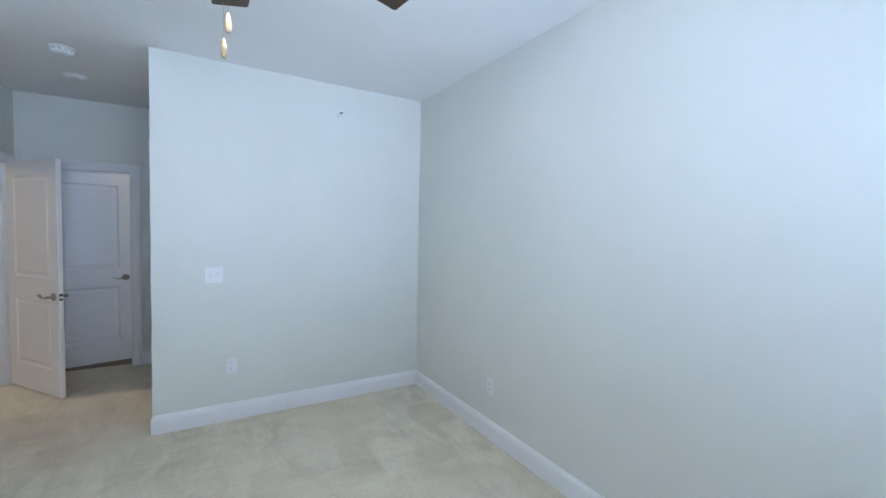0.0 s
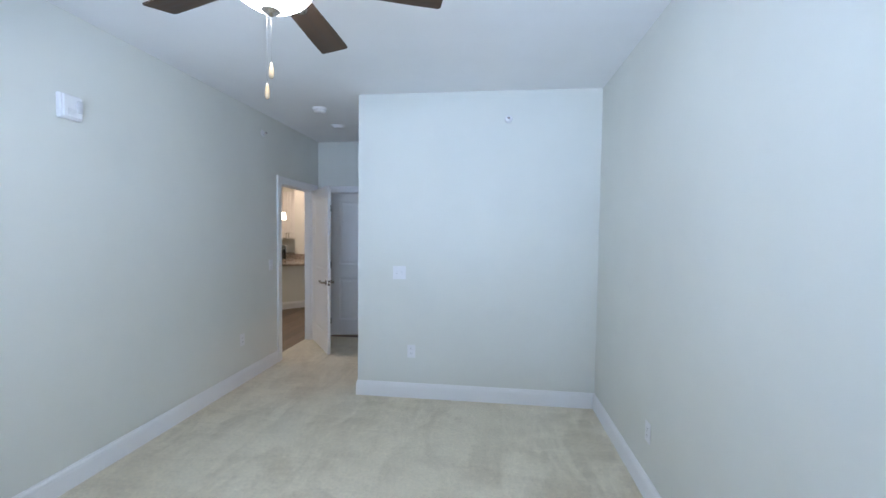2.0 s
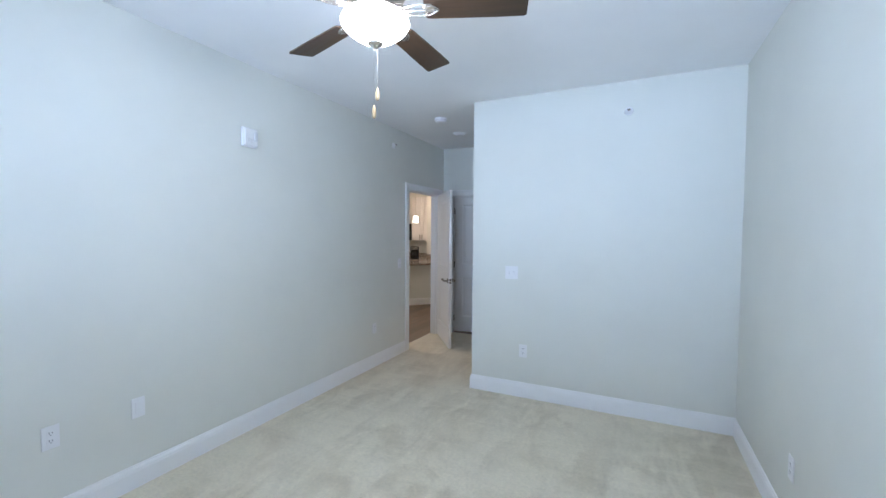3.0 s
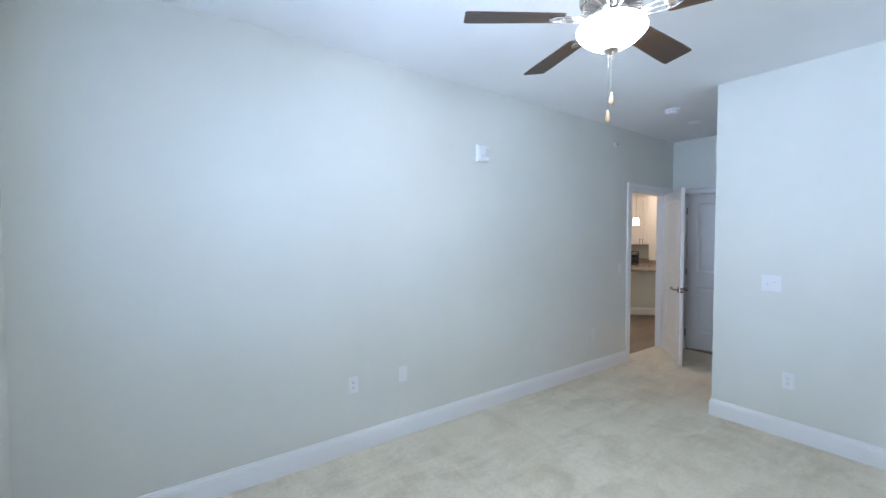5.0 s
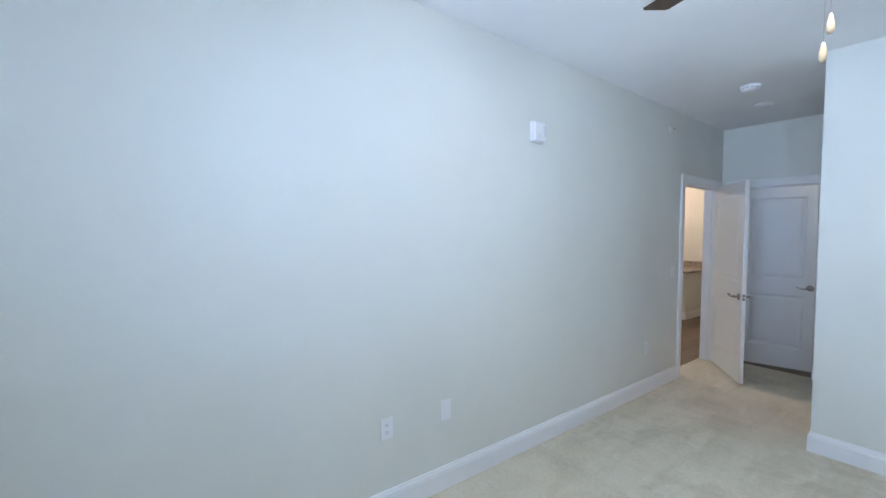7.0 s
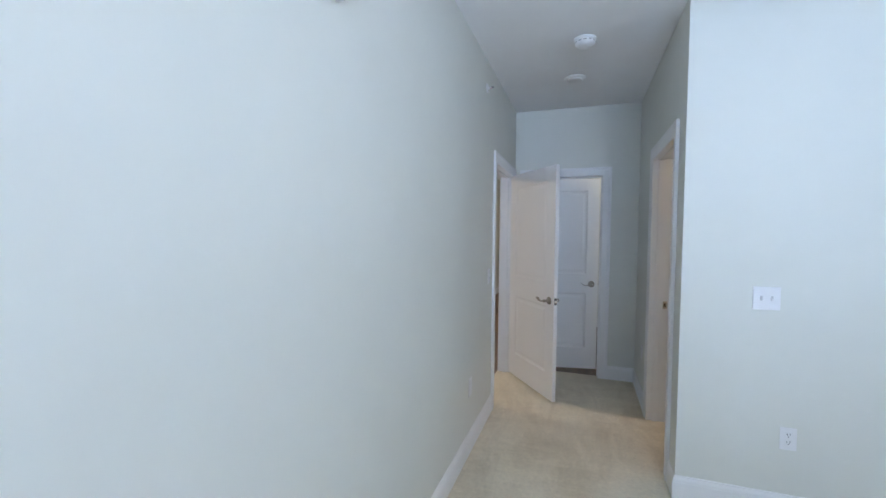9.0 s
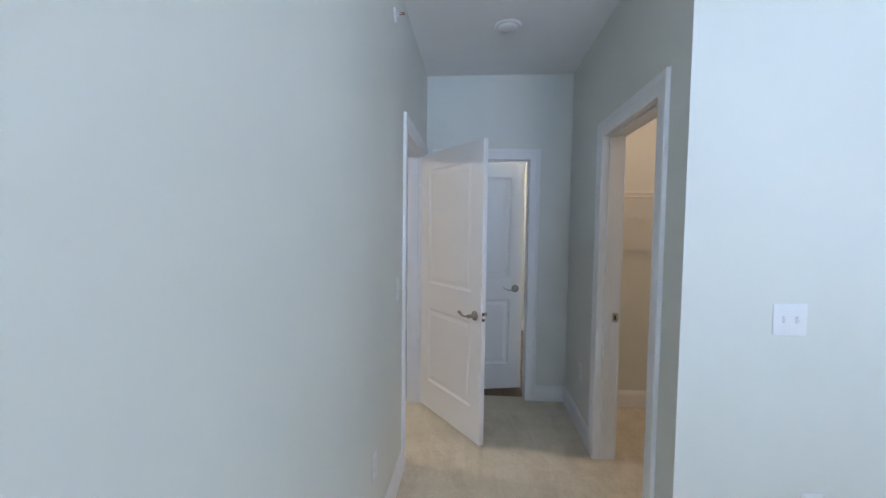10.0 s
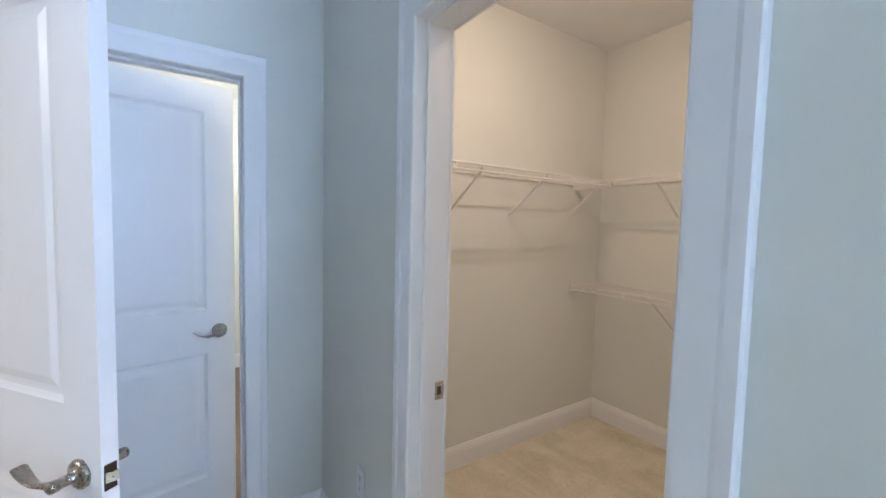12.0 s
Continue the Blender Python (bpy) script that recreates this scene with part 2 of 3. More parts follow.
CASING = [(-0.006, 0.0), (-0.006, 0.009), (-0.002, 0.0125), (0.004, 0.0135), (0.052, 0.0155), (0.060, 0.0185), (0.079, 0.0195), (0.083, 0.0165), (0.083, 0.0)]
BASE = [(0.0, 0.0), (0.0145, 0.0), (0.0145, 0.098), (0.0125, 0.104), (0.0125, 0.112), (0.0095, 0.119), (0.0065, 0.126), (0.0055, 0.134), (0.0, 0.136)]


def baseboard(p0, p1, normal, name="baseboard", label="white painted baseboard with a moulded top edge", cut0=0, cut1=0):
    """A skirting run from p0 to p1 on a wall whose face looks along normal. cut0, cut1: +1 mitre round an outer corner, -1 into an inner one."""
    bm = bmesh.new()
    a, b, nn = Vector((*p0, 0)), Vector((*p1, 0)), Vector((*normal, 0))
    d = (b - a).normalized()
    ends = [[bm.verts.new(e + nn * (t + 0.0005) + d * s * t + Vector((0, 0, z))) for t, z in BASE] for e, s in ((a, -cut0), (b, cut1))]
    for k in range(len(BASE)):
        j = (k + 1) % len(BASE)
        bm.faces.new((ends[0][k], ends[0][j], ends[1][j], ends[1][k]))
    bm.faces.new(ends[0])
    bm.faces.new(ends[1][::-1])
    return setting(name, bm, TRIM, label)


# ---- structure ----
XO, YO = XR + T, YW - 0.16
setting("floor_carpet", boxes((XL - 0.14, XR + 0.01, YW - 0.01, YM + 0.02, -0.10, 0.0), (XL - 0.14, XH + T + 0.02, YM + 0.02, YB + 0.06, -0.10, 0.0), (XH + T + 0.02, CX1 + 0.02, YM + 0.06, CY1 + 0.02, -0.10, 0.0)), CARPET, "beige cut-pile carpet with brushed and trodden marks")
setting("ceiling", boxes((-6.2, XO + 0.3, YO, 12.2, H, H + 0.15)), CEIL, "flat white painted ceiling")
setting("wall_west", boxes((XL - T, XL, YW - 0.16, ENTRY[0], 0, H), (XL - T, XL, ENTRY[1], YB + T, 0, H), (XL - T, XL, ENTRY[0], ENTRY[1], HEAD, H)), WALL, "greige painted wall with a doorway")
setting("wall_east", boxes((XR, XR + T, YW - 0.16, YM + T, 0, H)), WALL, "greige painted wall")
setting("wall_stub", boxes((XH, XR, YM, YM + T, 0, H)), WALL, "greige painted wall beside the passage")
setting("wall_passage", boxes((XH, XH + T, YM + T, CLOSET[0], 0, H), (XH, XH + T, CLOSET[1], YB, 0, H), (XH, XH + T, CLOSET[0], CLOSET[1], HEAD, H)), WALL, "greige painted wall with the closet doorway")
setting("wall_north", boxes((XL, BATH[0], YB, YB + T, 0, H), (BATH[1], XH + T, YB, YB + T, 0, H), (BATH[0], BATH[1], YB, YB + T, HEAD, H)), WALL, "greige painted wall with the bathroom doorway")
setting("wall_closet_back", boxes((XH + T, CX1 + T, CY1, CY1 + T, 0, H)), WALL, "greige painted closet wall")
setting("wall_closet_side", boxes((CX1, CX1 + T, YM + T, CY1, 0, H)), WALL, "greige painted closet wall")
w0, w1, wz0, wz1 = WIN
setting("wall_south", boxes((XL, w0, YW - 0.16, YW, 0, H), (w1, XR, YW - 0.16, YW, 0, H), (w0, w1, YW - 0.16, YW, 0, wz0), (w0, w1, YW - 0.16, YW, wz1, H)), WALL, "greige painted wall with the window opening")

# Bathroom shell.
setting("wall_bath_west", boxes((XL - T, XL, YB + T, 8.0, 0, H)), WALL)
setting("wall_bath_east", boxes((0.45, 0.57, YB + T, 8.0, 0, H)), WALL)
setting("wall_bath_north", boxes((XL, 0.45, 7.88, 8.0, 0, H)), WALL)
# Living space and kitchen shell.
setting("wall_far_west", boxes((-6.2, -6.08, 2.0, 12.2, 0, H)), WALL)
setting("wall_far_south", boxes((-6.08, XL - T, 2.0, 2.12, 0, H)), WALL)
setting("wall_far_north", boxes((-6.08, XL - T, 12.08, 12.2, 0, H)), WALL)
setting("wall_corridor_east", boxes((XL - T, XL, 8.0, 12.08, 0, H)), WALL)

# Skirtings.
CW = 0.083
baseboard((XL, YW), (XL, ENTRY[0] - CW), (1, 0), cut0=-1)
baseboard((XL, ENTRY[1] + CW), (XL, YB), (1, 0), cut1=-1)
baseboard((XH, YM), (XR, YM), (0, -1), cut0=1, cut1=-1)
baseboard((XR, YM), (XR, YW), (-1, 0), cut0=-1, cut1=-1)
baseboard((XH, YM), (XH, CLOSET[0] - CW), (-1, 0), cut0=1)
baseboard((XH, CLOSET[1] + CW), (XH, YB), (-1, 0), cut1=-1)
baseboard((BATH[1] + CW, YB), (XH, YB), (0, -1), cut1=-1)
baseboard((XL, YB), (BATH[0] - CW, YB), (0, -1), cut0=-1)
baseboard((XR, YW), (XL, YW), (0, 1), cut0=-1, cut1=-1)
baseboard((XH + T, CY1), (CX1, CY1), (0, -1), cut1=-1)
baseboard((CX1, CY1), (CX1, YM + T), (-1, 0), cut0=-1)
baseboard((0.45, YB + T), (0.45, 7.88), (-1, 0), cut1=-1)
baseboard((XL, 7.88), (0.45, 7.88), (0, -1), cut1=-1)


def doorway(name, a0, a1, axis, face, back, far_trim=True):
    """Jamb lining, stop and casings of a doorway. axis: the opening's own axis ('x' or 'y'); face, back: the wall's two faces."""
    ob = tagged(new(name), "white painted door frame with moulded casing", kind="structure")

    def world(a, d, z):
        return Vector((a, d, z)) if axis == "x" else Vector((d, a, z))

    def bx(bm, a_0, a_1, d0, d1, z0, z1, bevel=0.0):
        if axis == "x":
            add_box(bm, a_0, a_1, min(d0, d1), max(d0, d1), z0, z1, bevel)
        else:
            add_box(bm, min(d0, d1), max(d0, d1), a_0, a_1, z0, z1, bevel)

    sgn = 1 if back > face else -1
    lin = 0.004
    f, k = face - sgn * 0.002, back + sgn * 0.002
    bm = bmesh.new()
    bx(bm, a0, a0 + lin, f, k, 0, HEAD)
    bx(bm, a1 - lin, a1, f, k, 0, HEAD)
    bx(bm, a0 + lin, a1 - lin, f, k, HEAD - lin, HEAD)
    part("jamb", bm, TRIM, ob)
    part("casing", sweep_frame(CASING, a0, a1, 0.0, HEAD, False, lambda a, d, z: world(a, face - sgn * (d + 0.0006), z)), TRIM, ob)
    if far_trim:
        part("casing", sweep_frame(CASING, a0, a1, 0.0, HEAD, False, lambda a, d, z: world(a, back + sgn * (d + 0.0006), z)), TRIM, ob)
    return ob, bx


def stop(ob, bx, a0, a1, d0, d1):
    bm = bmesh.new()
    bx(bm, a0 + 0.004, a0 + 0.015, d0, d1, 0, HEAD - 0.004, 0.001)
    bx(bm, a1 - 0.015, a1 - 0.004, d0, d1, 0, HEAD - 0.004, 0.001)
    bx(bm, a0 + 0.015, a1 - 0.015, d0, d1, HEAD - 0.015, HEAD - 0.004, 0.001)
    part("door_stop", bm, TRIM, ob)


def strike(parent, m):
    """A strike plate round its latch hole, with a rounded lip and two screws; the plate lies in its own xy plane."""
    bm = boxes((-0.016, -0.009, -0.029, 0.029, 0, 0.0025), (0.006, 0.014, -0.029, 0.029, 0, 0.0025), (-0.009, 0.006, 0.014, 0.029, 0, 0.0025), (-0.009, 0.006, -0.029, -0.014, 0, 0.0025))
    add_tube(bm, [(0.015, -0.015, 0.001), (0.015, 0.015, 0.001)], [0.0026, 0.0026], 8)
    p = part("strike_plate", bm, NICKEL2, parent, "satin nickel strike plate")
    p.matrix_world = m
    part("latch_hole", boxes((-0.0088, 0.0058, -0.0138, 0.0138, 0.0002, 0.0008)), BRONZE, p)
    for y in (0.0215, -0.0215):
        part("screw", lathe([(0, 0.0036), (0.0026, 0.0033), (0.0034, 0.0024), (0, 0.0022)], 10, Matrix.Translation((-0.0015, y, 0))), NICKEL, p)
    return p


fr, bx = doorway("door_frame_1", *ENTRY, "y", XL, XL - T)
stop(fr, bx, *ENTRY, XL - 0.045, XL - 0.08)
fr, bx = doorway("door_frame_2", *CLOSET, "y", XH, XH + T)
stop(fr, bx, *CLOSET, XH + 0.03, XH + 0.065)
strike(fr, Matrix.Translation((XH + 0.100, CLOSET[1] - 0.0045, 0.917)) @ Matrix(((1, 0, 0), (0, 0, -1), (0, 1, 0))).to_4x4())
fr, bx = doorway("door_frame_3", *BATH, "x", YB, YB + T)
stop(fr, bx, *BATH, YB + 0.045, YB + 0.08)
for z in (1.150, 1.048):
    strike(fr, Matrix.Translation((BATH[1] - 0.0045, YB + 0.1045, z)) @ Matrix(((0, 0, -1), (1, 0, 0), (0, 1, 0))).to_4x4() @ Matrix.Diagonal((0.9, 0.75 if z > 1.1 else 0.4, 1, 1)))


for z in (0.224, 1.024, 1.824):
    part("hinge", boxes((BATH[0] + 0.0150, BATH[0] + 0.0172, YB + 0.062, YB + 0.0865, z - 0.045, z + 0.045), bevel=0.0008), BRONZE, fr, "dark metal hinge leaf")

# ---- doors ----
def panel_mesh(x0, x1, z0, z1, t):
    """A moulded panel seen from both faces: cove, flat and raised field."""
    bm = bmesh.new()
    for s in (1, -1):
        rings = []
        for inset, depth in ((0, 0.0), (0.006, 0.004), (0.014, 0.0085), (0.020, 0.009), (0.030, 0.0085), (0.048, 0.0045), (0.052, 0.004)):
            y = s * (t / 2 - depth)
            rings.append([bm.verts.new((x, y, z)) for x, z in ((x0 + inset, z0 + inset), (x1 - inset, z0 + inset), (x1 - inset, z1 - inset), (x0 + inset, z1 - inset))])
        for p, q in zip(rings, rings[1:]):
            for k in range(4):
                j = (k + 1) % 4
                bm.faces.new((p[k], p[j], q[j], q[k]))
        bm.faces.new(rings[-1])
    return bm


def lever(parent, x, side, t, z=0.912, point=-1):
    """A wave lever on a round rose; side: which face; point: along x, the way the lever reaches."""
    y0 = side * t / 2
    bm = bmesh.new()
    m = Matrix.Translation((x, y0, z)) @ Matrix.Rotation(-side * math.pi / 2, 4, "X")
    add_lathe(bm, [(0, 0), (0.033, 0), (0.0335, 0.004), (0.031, 0.009), (0.022, 0.012), (0.012, 0.014), (0.0115, 0.040), (0.013, 0.044), (0.013, 0.056), (0.010, 0.060), (0, 0.061)], 28, m)
    yy = y0 + side * 0.050
    # Bar sections: reach, rise, half width, half thickness; the bar turns into a broad flat paddle.
    sections = ((-0.006, 0.0, 0.009, 0.010), (0.006, 0.0, 0.0105, 0.0105), (0.022, -0.002, 0.0088, 0.0088), (0.042, -0.007, 0.0085, 0.0070), (0.062, -0.010, 0.0105, 0.0048), (0.082, -0.006, 0.0130, 0.0034), (0.102, 0.004, 0.0150, 0.0026), (0.116, 0.014, 0.0155, 0.0020), (0.120, 0.017, 0.0125, 0.0012))
    rings = []
    for reach, rise, wide, thick in sections:
        ring = []
        for k in range(14):
            a = 2 * math.pi * k / 14
            dz = thick * math.sin(a)
            ring.append(bm.verts.new((x + point * (reach - dz * 0.5), yy + wide * math.cos(a), z + rise + dz)))
        rings.append(ring)
    for r0, r1 in zip(rings, rings[1:]):
        for k in range(14):
            bm.faces.new((r0[k], r0[(k + 1) % 14], r1[(k + 1) % 14], r1[k]))
    bm.faces.new(rings[0])
    bm.faces.new(rings[-1])
    bmesh.ops.recalc_face_normals(bm, faces=bm.faces)
    return part("handle", bm, NICKEL, parent, "satin nickel wave lever handle", smooth=True)


def panel_door(name, label, width, hinge, angle, hinges_dark=True, height=2.03, t=0.035, gap=0.014, lever_z=0.912):
    """A two-panel door. Its own x runs from the hinge edge to the latch edge, its faces look along -y and +y."""
    ob = tagged(new(name), label, "door", kind="structure")
    ob.matrix_world = Matrix.Translation((*hinge, gap)) @ Matrix.Rotation(radians(angle), 4, "Z")
    st, w, h = 0.118, width, height
    zs = (0.225, 0.815, 1.015, h - 0.125)
    bm = boxes((0, st, -t / 2, t / 2, 0, h), (w - st, w, -t / 2, t / 2, 0, h), (st, w - st, -t / 2, t / 2, 0, zs[0]), (st, w - st, -t / 2, t / 2, zs[1], zs[2]), (st, w - st, -t / 2, t / 2, zs[3], h))
    bmesh.ops.remove_doubles(bm, verts=bm.verts, dist=1e-5)
    part("leaf", bm, DOORW, ob)
    part("panel", panel_mesh(st, w - st, zs[0], zs[1], t), DOORW, ob)
    part("panel", panel_mesh(st, w - st, zs[2], zs[3], t), DOORW, ob)
    for s in (1, -1):
        lever(ob, w - 0.067, s, t, lever_z)
    bm = boxes((w - 0.0005, w + 0.002, -0.0127, 0.0127, lever_z - 0.029, lever_z + 0.029), bevel=0.0008)
    face = part("latch_plate", bm, BRONZE, ob, "dark metal latch plate")
    part("latch_bolt", prism([(w, -0.0112), (w + 0.003, -0.0112), (w + 0.011, 0.006), (w + 0.011, 0.0112), (w, 0.0112)], lever_z - 0.011, lever_z + 0.011), NICKEL2, face)
    for z in (0.21, 1.01, 1.81):
        bm = bmesh.new()
        add_rod(bm, (-0.006, t / 2 + 0.006, z - 0.045), (-0.006, t / 2 + 0.006, z + 0.045), 0.0065, 10)
        add_box(bm, -0.0025, -0.0005, -t / 2 + 0.004, t / 2 + 0.004, z - 0.044, z + 0.044)
        part("hinge", bm, BRONZE if hinges_dark else NICKEL, ob)
    return ob


panel_door("door_1", "white two-panel door standing half open into the passage", 0.806, (XL + 0.0, ENTRY[1] - 0.006), -53.1, False, lever_z=0.866)
panel_door("door_2", "white two-panel bathroom door standing ajar", 0.724, (BATH[0] + 0.006, YB + T - 0.014), 11.8, True)

# ---- window and blind ----
win = tagged(new("window_1"), "white framed window behind a closed horizontal blind", kind="structure")
yf = YW - 0.16
part("window_frame", boxes((w0, w0 + 0.05, yf, yf + 0.06, wz0, wz1), (w1 - 0.05, w1, yf, yf + 0.06, wz0, wz1), (w0 + 0.05, w1 - 0.05, yf, yf + 0.06, wz0, wz0 + 0.05), (w0 + 0.05, w1 - 0.05, yf, yf + 0.06, wz1 - 0.05, wz1), ((w0 + w1) / 2 - 0.04, (w0 + w1) / 2 + 0.04, yf, yf + 0.06, wz0 + 0.05, wz1 - 0.05)), TRIM, win)
for k in range(2):
    a = w0 + 0.05 if k == 0 else (w0 + w1) / 2 + 0.04
    g = part("pane", boxes((a, a + (w1 - w0) / 2 - 0.09, yf + 0.028, yf + 0.034, wz0 + 0.05, wz1 - 0.05)), GLASS, win)
    g.visible_shadow = False
bm = bmesh.new()
add_box(bm, w0 + 0.001, w1 - 0.001, yf + 0.06, YW + 0.001, wz0 + 0.0005, wz0 + 0.018)
add_box(bm, w0 - 0.035, w1 + 0.035, YW + 0.001, YW + 0.048, wz0 - 0.004, wz0 + 0.018, 0.004, 2)
part("window_sill", bm, TRIM, win, "white painted projecting window sill")
bm = boxes((w0 - 0.012, w1 + 0.012, YW + 0.0008, YW + 0.016, wz0 - 0.075, wz0 - 0.0045), bevel=0.003)
part("apron", bm, TRIM, win)

blind = thing("window_blind", "white two-inch slat blind, nearly closed, hanging in the window", "window blind", place=Matrix.Translation((w0, YW, wz0)))
inv = blind.matrix_world.inverted()


def child_at(ob, m):
    ob.matrix_local = inv @ m
    return ob


child_at(part("headrail", boxes((w0 + 0.012, w1 - 0.012, YW - 0.062, YW - 0.012, wz1 - 0.05, wz1 - 0.002), bevel=0.003), WHITE, blind), Matrix())
child_at(part("valance", boxes((w0 - 0.02, w1 + 0.02, YW + 0.012, YW + 0.024, wz1 - 0.072, wz1 + 0.012), (w0 - 0.02, w0 - 0.008, YW + 0.001, YW + 0.012, wz1 - 0.072, wz1 + 0.012), (w1 + 0.008, w1 + 0.02, YW + 0.001, YW + 0.012, wz1 - 0.072, wz1 + 0.012), bevel=0.002), WHITE, blind, "white valance over the headrail"), Matrix())
slat_me = mesh("slat", boxes((w0 + 0.014, w1 - 0.014, -0.0255, 0.0255, -0.0014, 0.0014), bevel=0.001), SLAT)
z = wz0 + 0.072
while z < wz1 - 0.075:
    s = new("slat", slat_me)
    s.parent = blind
    s.matrix_local = inv @ Matrix.Translation((0, YW - 0.038, z)) @ Matrix.Rotation(radians(50), 4, "X")
    z += 0.0475
child_at(part("bottom_rail", boxes((w0 + 0.014, w1 - 0.014, YW - 0.064, YW - 0.012, wz0 + 0.024, wz0 + 0.042), bevel=0.003), WHITE, blind), Matrix())
for a in (w0 + 0.16, (w0 + w1) / 2, w1 - 0.16):
    bm = bmesh.new()
    add_rod(bm, (a, YW - 0.011, wz0 + 0.03), (a, YW - 0.011, wz1 - 0.03), 0.0010, 6)
    add_rod(bm, (a, YW - 0.066, wz0 + 0.03), (a, YW - 0.066, wz1 - 0.03), 0.0010, 6)
    child_at(part("ladder_cord", bm, WHITE, blind), Matrix())

# ---- ceiling fan ----
fx, fy = FAN
fan = thing("ceiling_fan", "brushed nickel ceiling fan with five dark blades and lit bowl", "ceiling fan", place=Matrix.Translation((fx, fy, H)))


def fpart(name, bm, mat, label="", smooth=False, parent=None):
    return part(name, bm, mat, parent or fan, label, smooth)


ZB = 2.412 - H   # blade plane, below the ceiling
fpart("canopy", lathe([(0, -0.0005), (0.068, -0.0005), (0.070, -0.010), (0.066, -0.028), (0.048, -0.048), (0.022, -0.058), (0.016, -0.062), (0, -0.063)], 36), NICKEL2, smooth=True)
fpart("downrod", lathe([(0, -0.055), (0.0135, -0.055), (0.0135, -0.125), (0.022, -0.130), (0.026, -0.140), (0, -0.140)], 20), NICKEL2, smooth=True)
fpart("motor_housing", lathe([(0, -0.132), (0.040, -0.132), (0.070, -0.140), (0.112, -0.160), (0.128, -0.185), (0.130, -0.248), (0.126, -0.256), (0.118, -0.260), (0, -0.260)], 48), NICKEL2, smooth=True)
# Vent ring: many radial fins under the housing.
ring = fpart("vent_ring", lathe([(0.052, -0.2605), (0.116, -0.2605), (0.114, -0.2640), (0.056, -0.272), (0.052, -0.272)], 48), BRONZE, "dark vent ring with bright radial fins")
for k in range(32):
    a = 2 * math.pi * k / 32
    bm = boxes((0.060, 0.1165, -0.0034, 0.0034, -0.286, -0.2612), bevel=0.0008)
    bm.transform(Matrix.Rotation(a, 4, "Z"))
    fpart("fin", bm, FINS, parent=ring)
fpart("hub", lathe([(0, -0.261), (0.056, -0.261), (0.060, -0.276), (0.070, -0.284), (0.072, -0.304), (0.056, -0.318), (0.056, -0.328), (0.084, -0.334), (0.116, -0.338), (0.117, -0.342), (0.008, -0.343), (0.008, -0.452), (0, -0.452)], 40), NICKEL2, smooth=True)


def blade_outline():
    pts = []
    for x, w in ((0.205, 0.052), (0.225, 0.056), (0.50, 0.066), (0.604, 0.067)):
        pts.append((x, w))
    for k in range(5):
        a = math.pi / 2 * k / 4
        pts.append((0.606 + 0.011 * math.sin(a), 0.056 + 0.011 * math.cos(a)))
    pts += [(x, -w) for x, w in reversed(pts)]
    return pts


blade_me = mesh("blade", prism(blade_outline(), -0.003, 0.003, bevel=0.0008), BLADE)


def blade_arm():
    bm = bmesh.new()
    for s in (1, -1):
        add_tube(bm, [(0.070, 0.010 * s, -0.002), (0.110, 0.012 * s, -0.004), (0.150, 0.026 * s, -0.006), (0.190, 0.032 * s, -0.006), (0.232, 0.026 * s, -0.006), (0.262, 0.004 * s, -0.006)], [0.006, 0.0055, 0.005, 0.0048, 0.0045, 0.004], 8, 0.8)
    add_tube(bm, [(0.075, 0, -0.004), (0.130, 0, -0.005), (0.200, 0, -0.007), (0.255, 0, -0.006)], [0.008, 0.006, 0.0045, 0.004], 8, 0.8)
    add_box(bm, 0.200, 0.246, -0.018, 0.018, -0.0075, -0.0035, 0.001)
    for p in ((0.212, 0.024), (0.212, -0.024), (0.242, 0.0)):
        add_lathe(bm, [(0, -0.011), (0.004, -0.010), (0.006, -0.0075), (0, -0.0074)], 10, Matrix.Translation((p[0], p[1], 0)))
    return bm


arm_me = mesh("blade_arm", blade_arm(), NICKEL2, True)
for k in range(5):
    turn = Matrix.Translation((0, 0, ZB)) @ Matrix.Rotation(radians(19 + 72 * k), 4, "Z") @ Matrix.Rotation(radians(-11), 4, "X")
    arm = new("blade_arm", arm_me)
    arm.parent, arm.matrix_local = fan, turn
    bl = new("blade", blade_me)
    bl.parent, bl.matrix_local = fan, turn
    tagged(bl, "dark walnut fan blade")

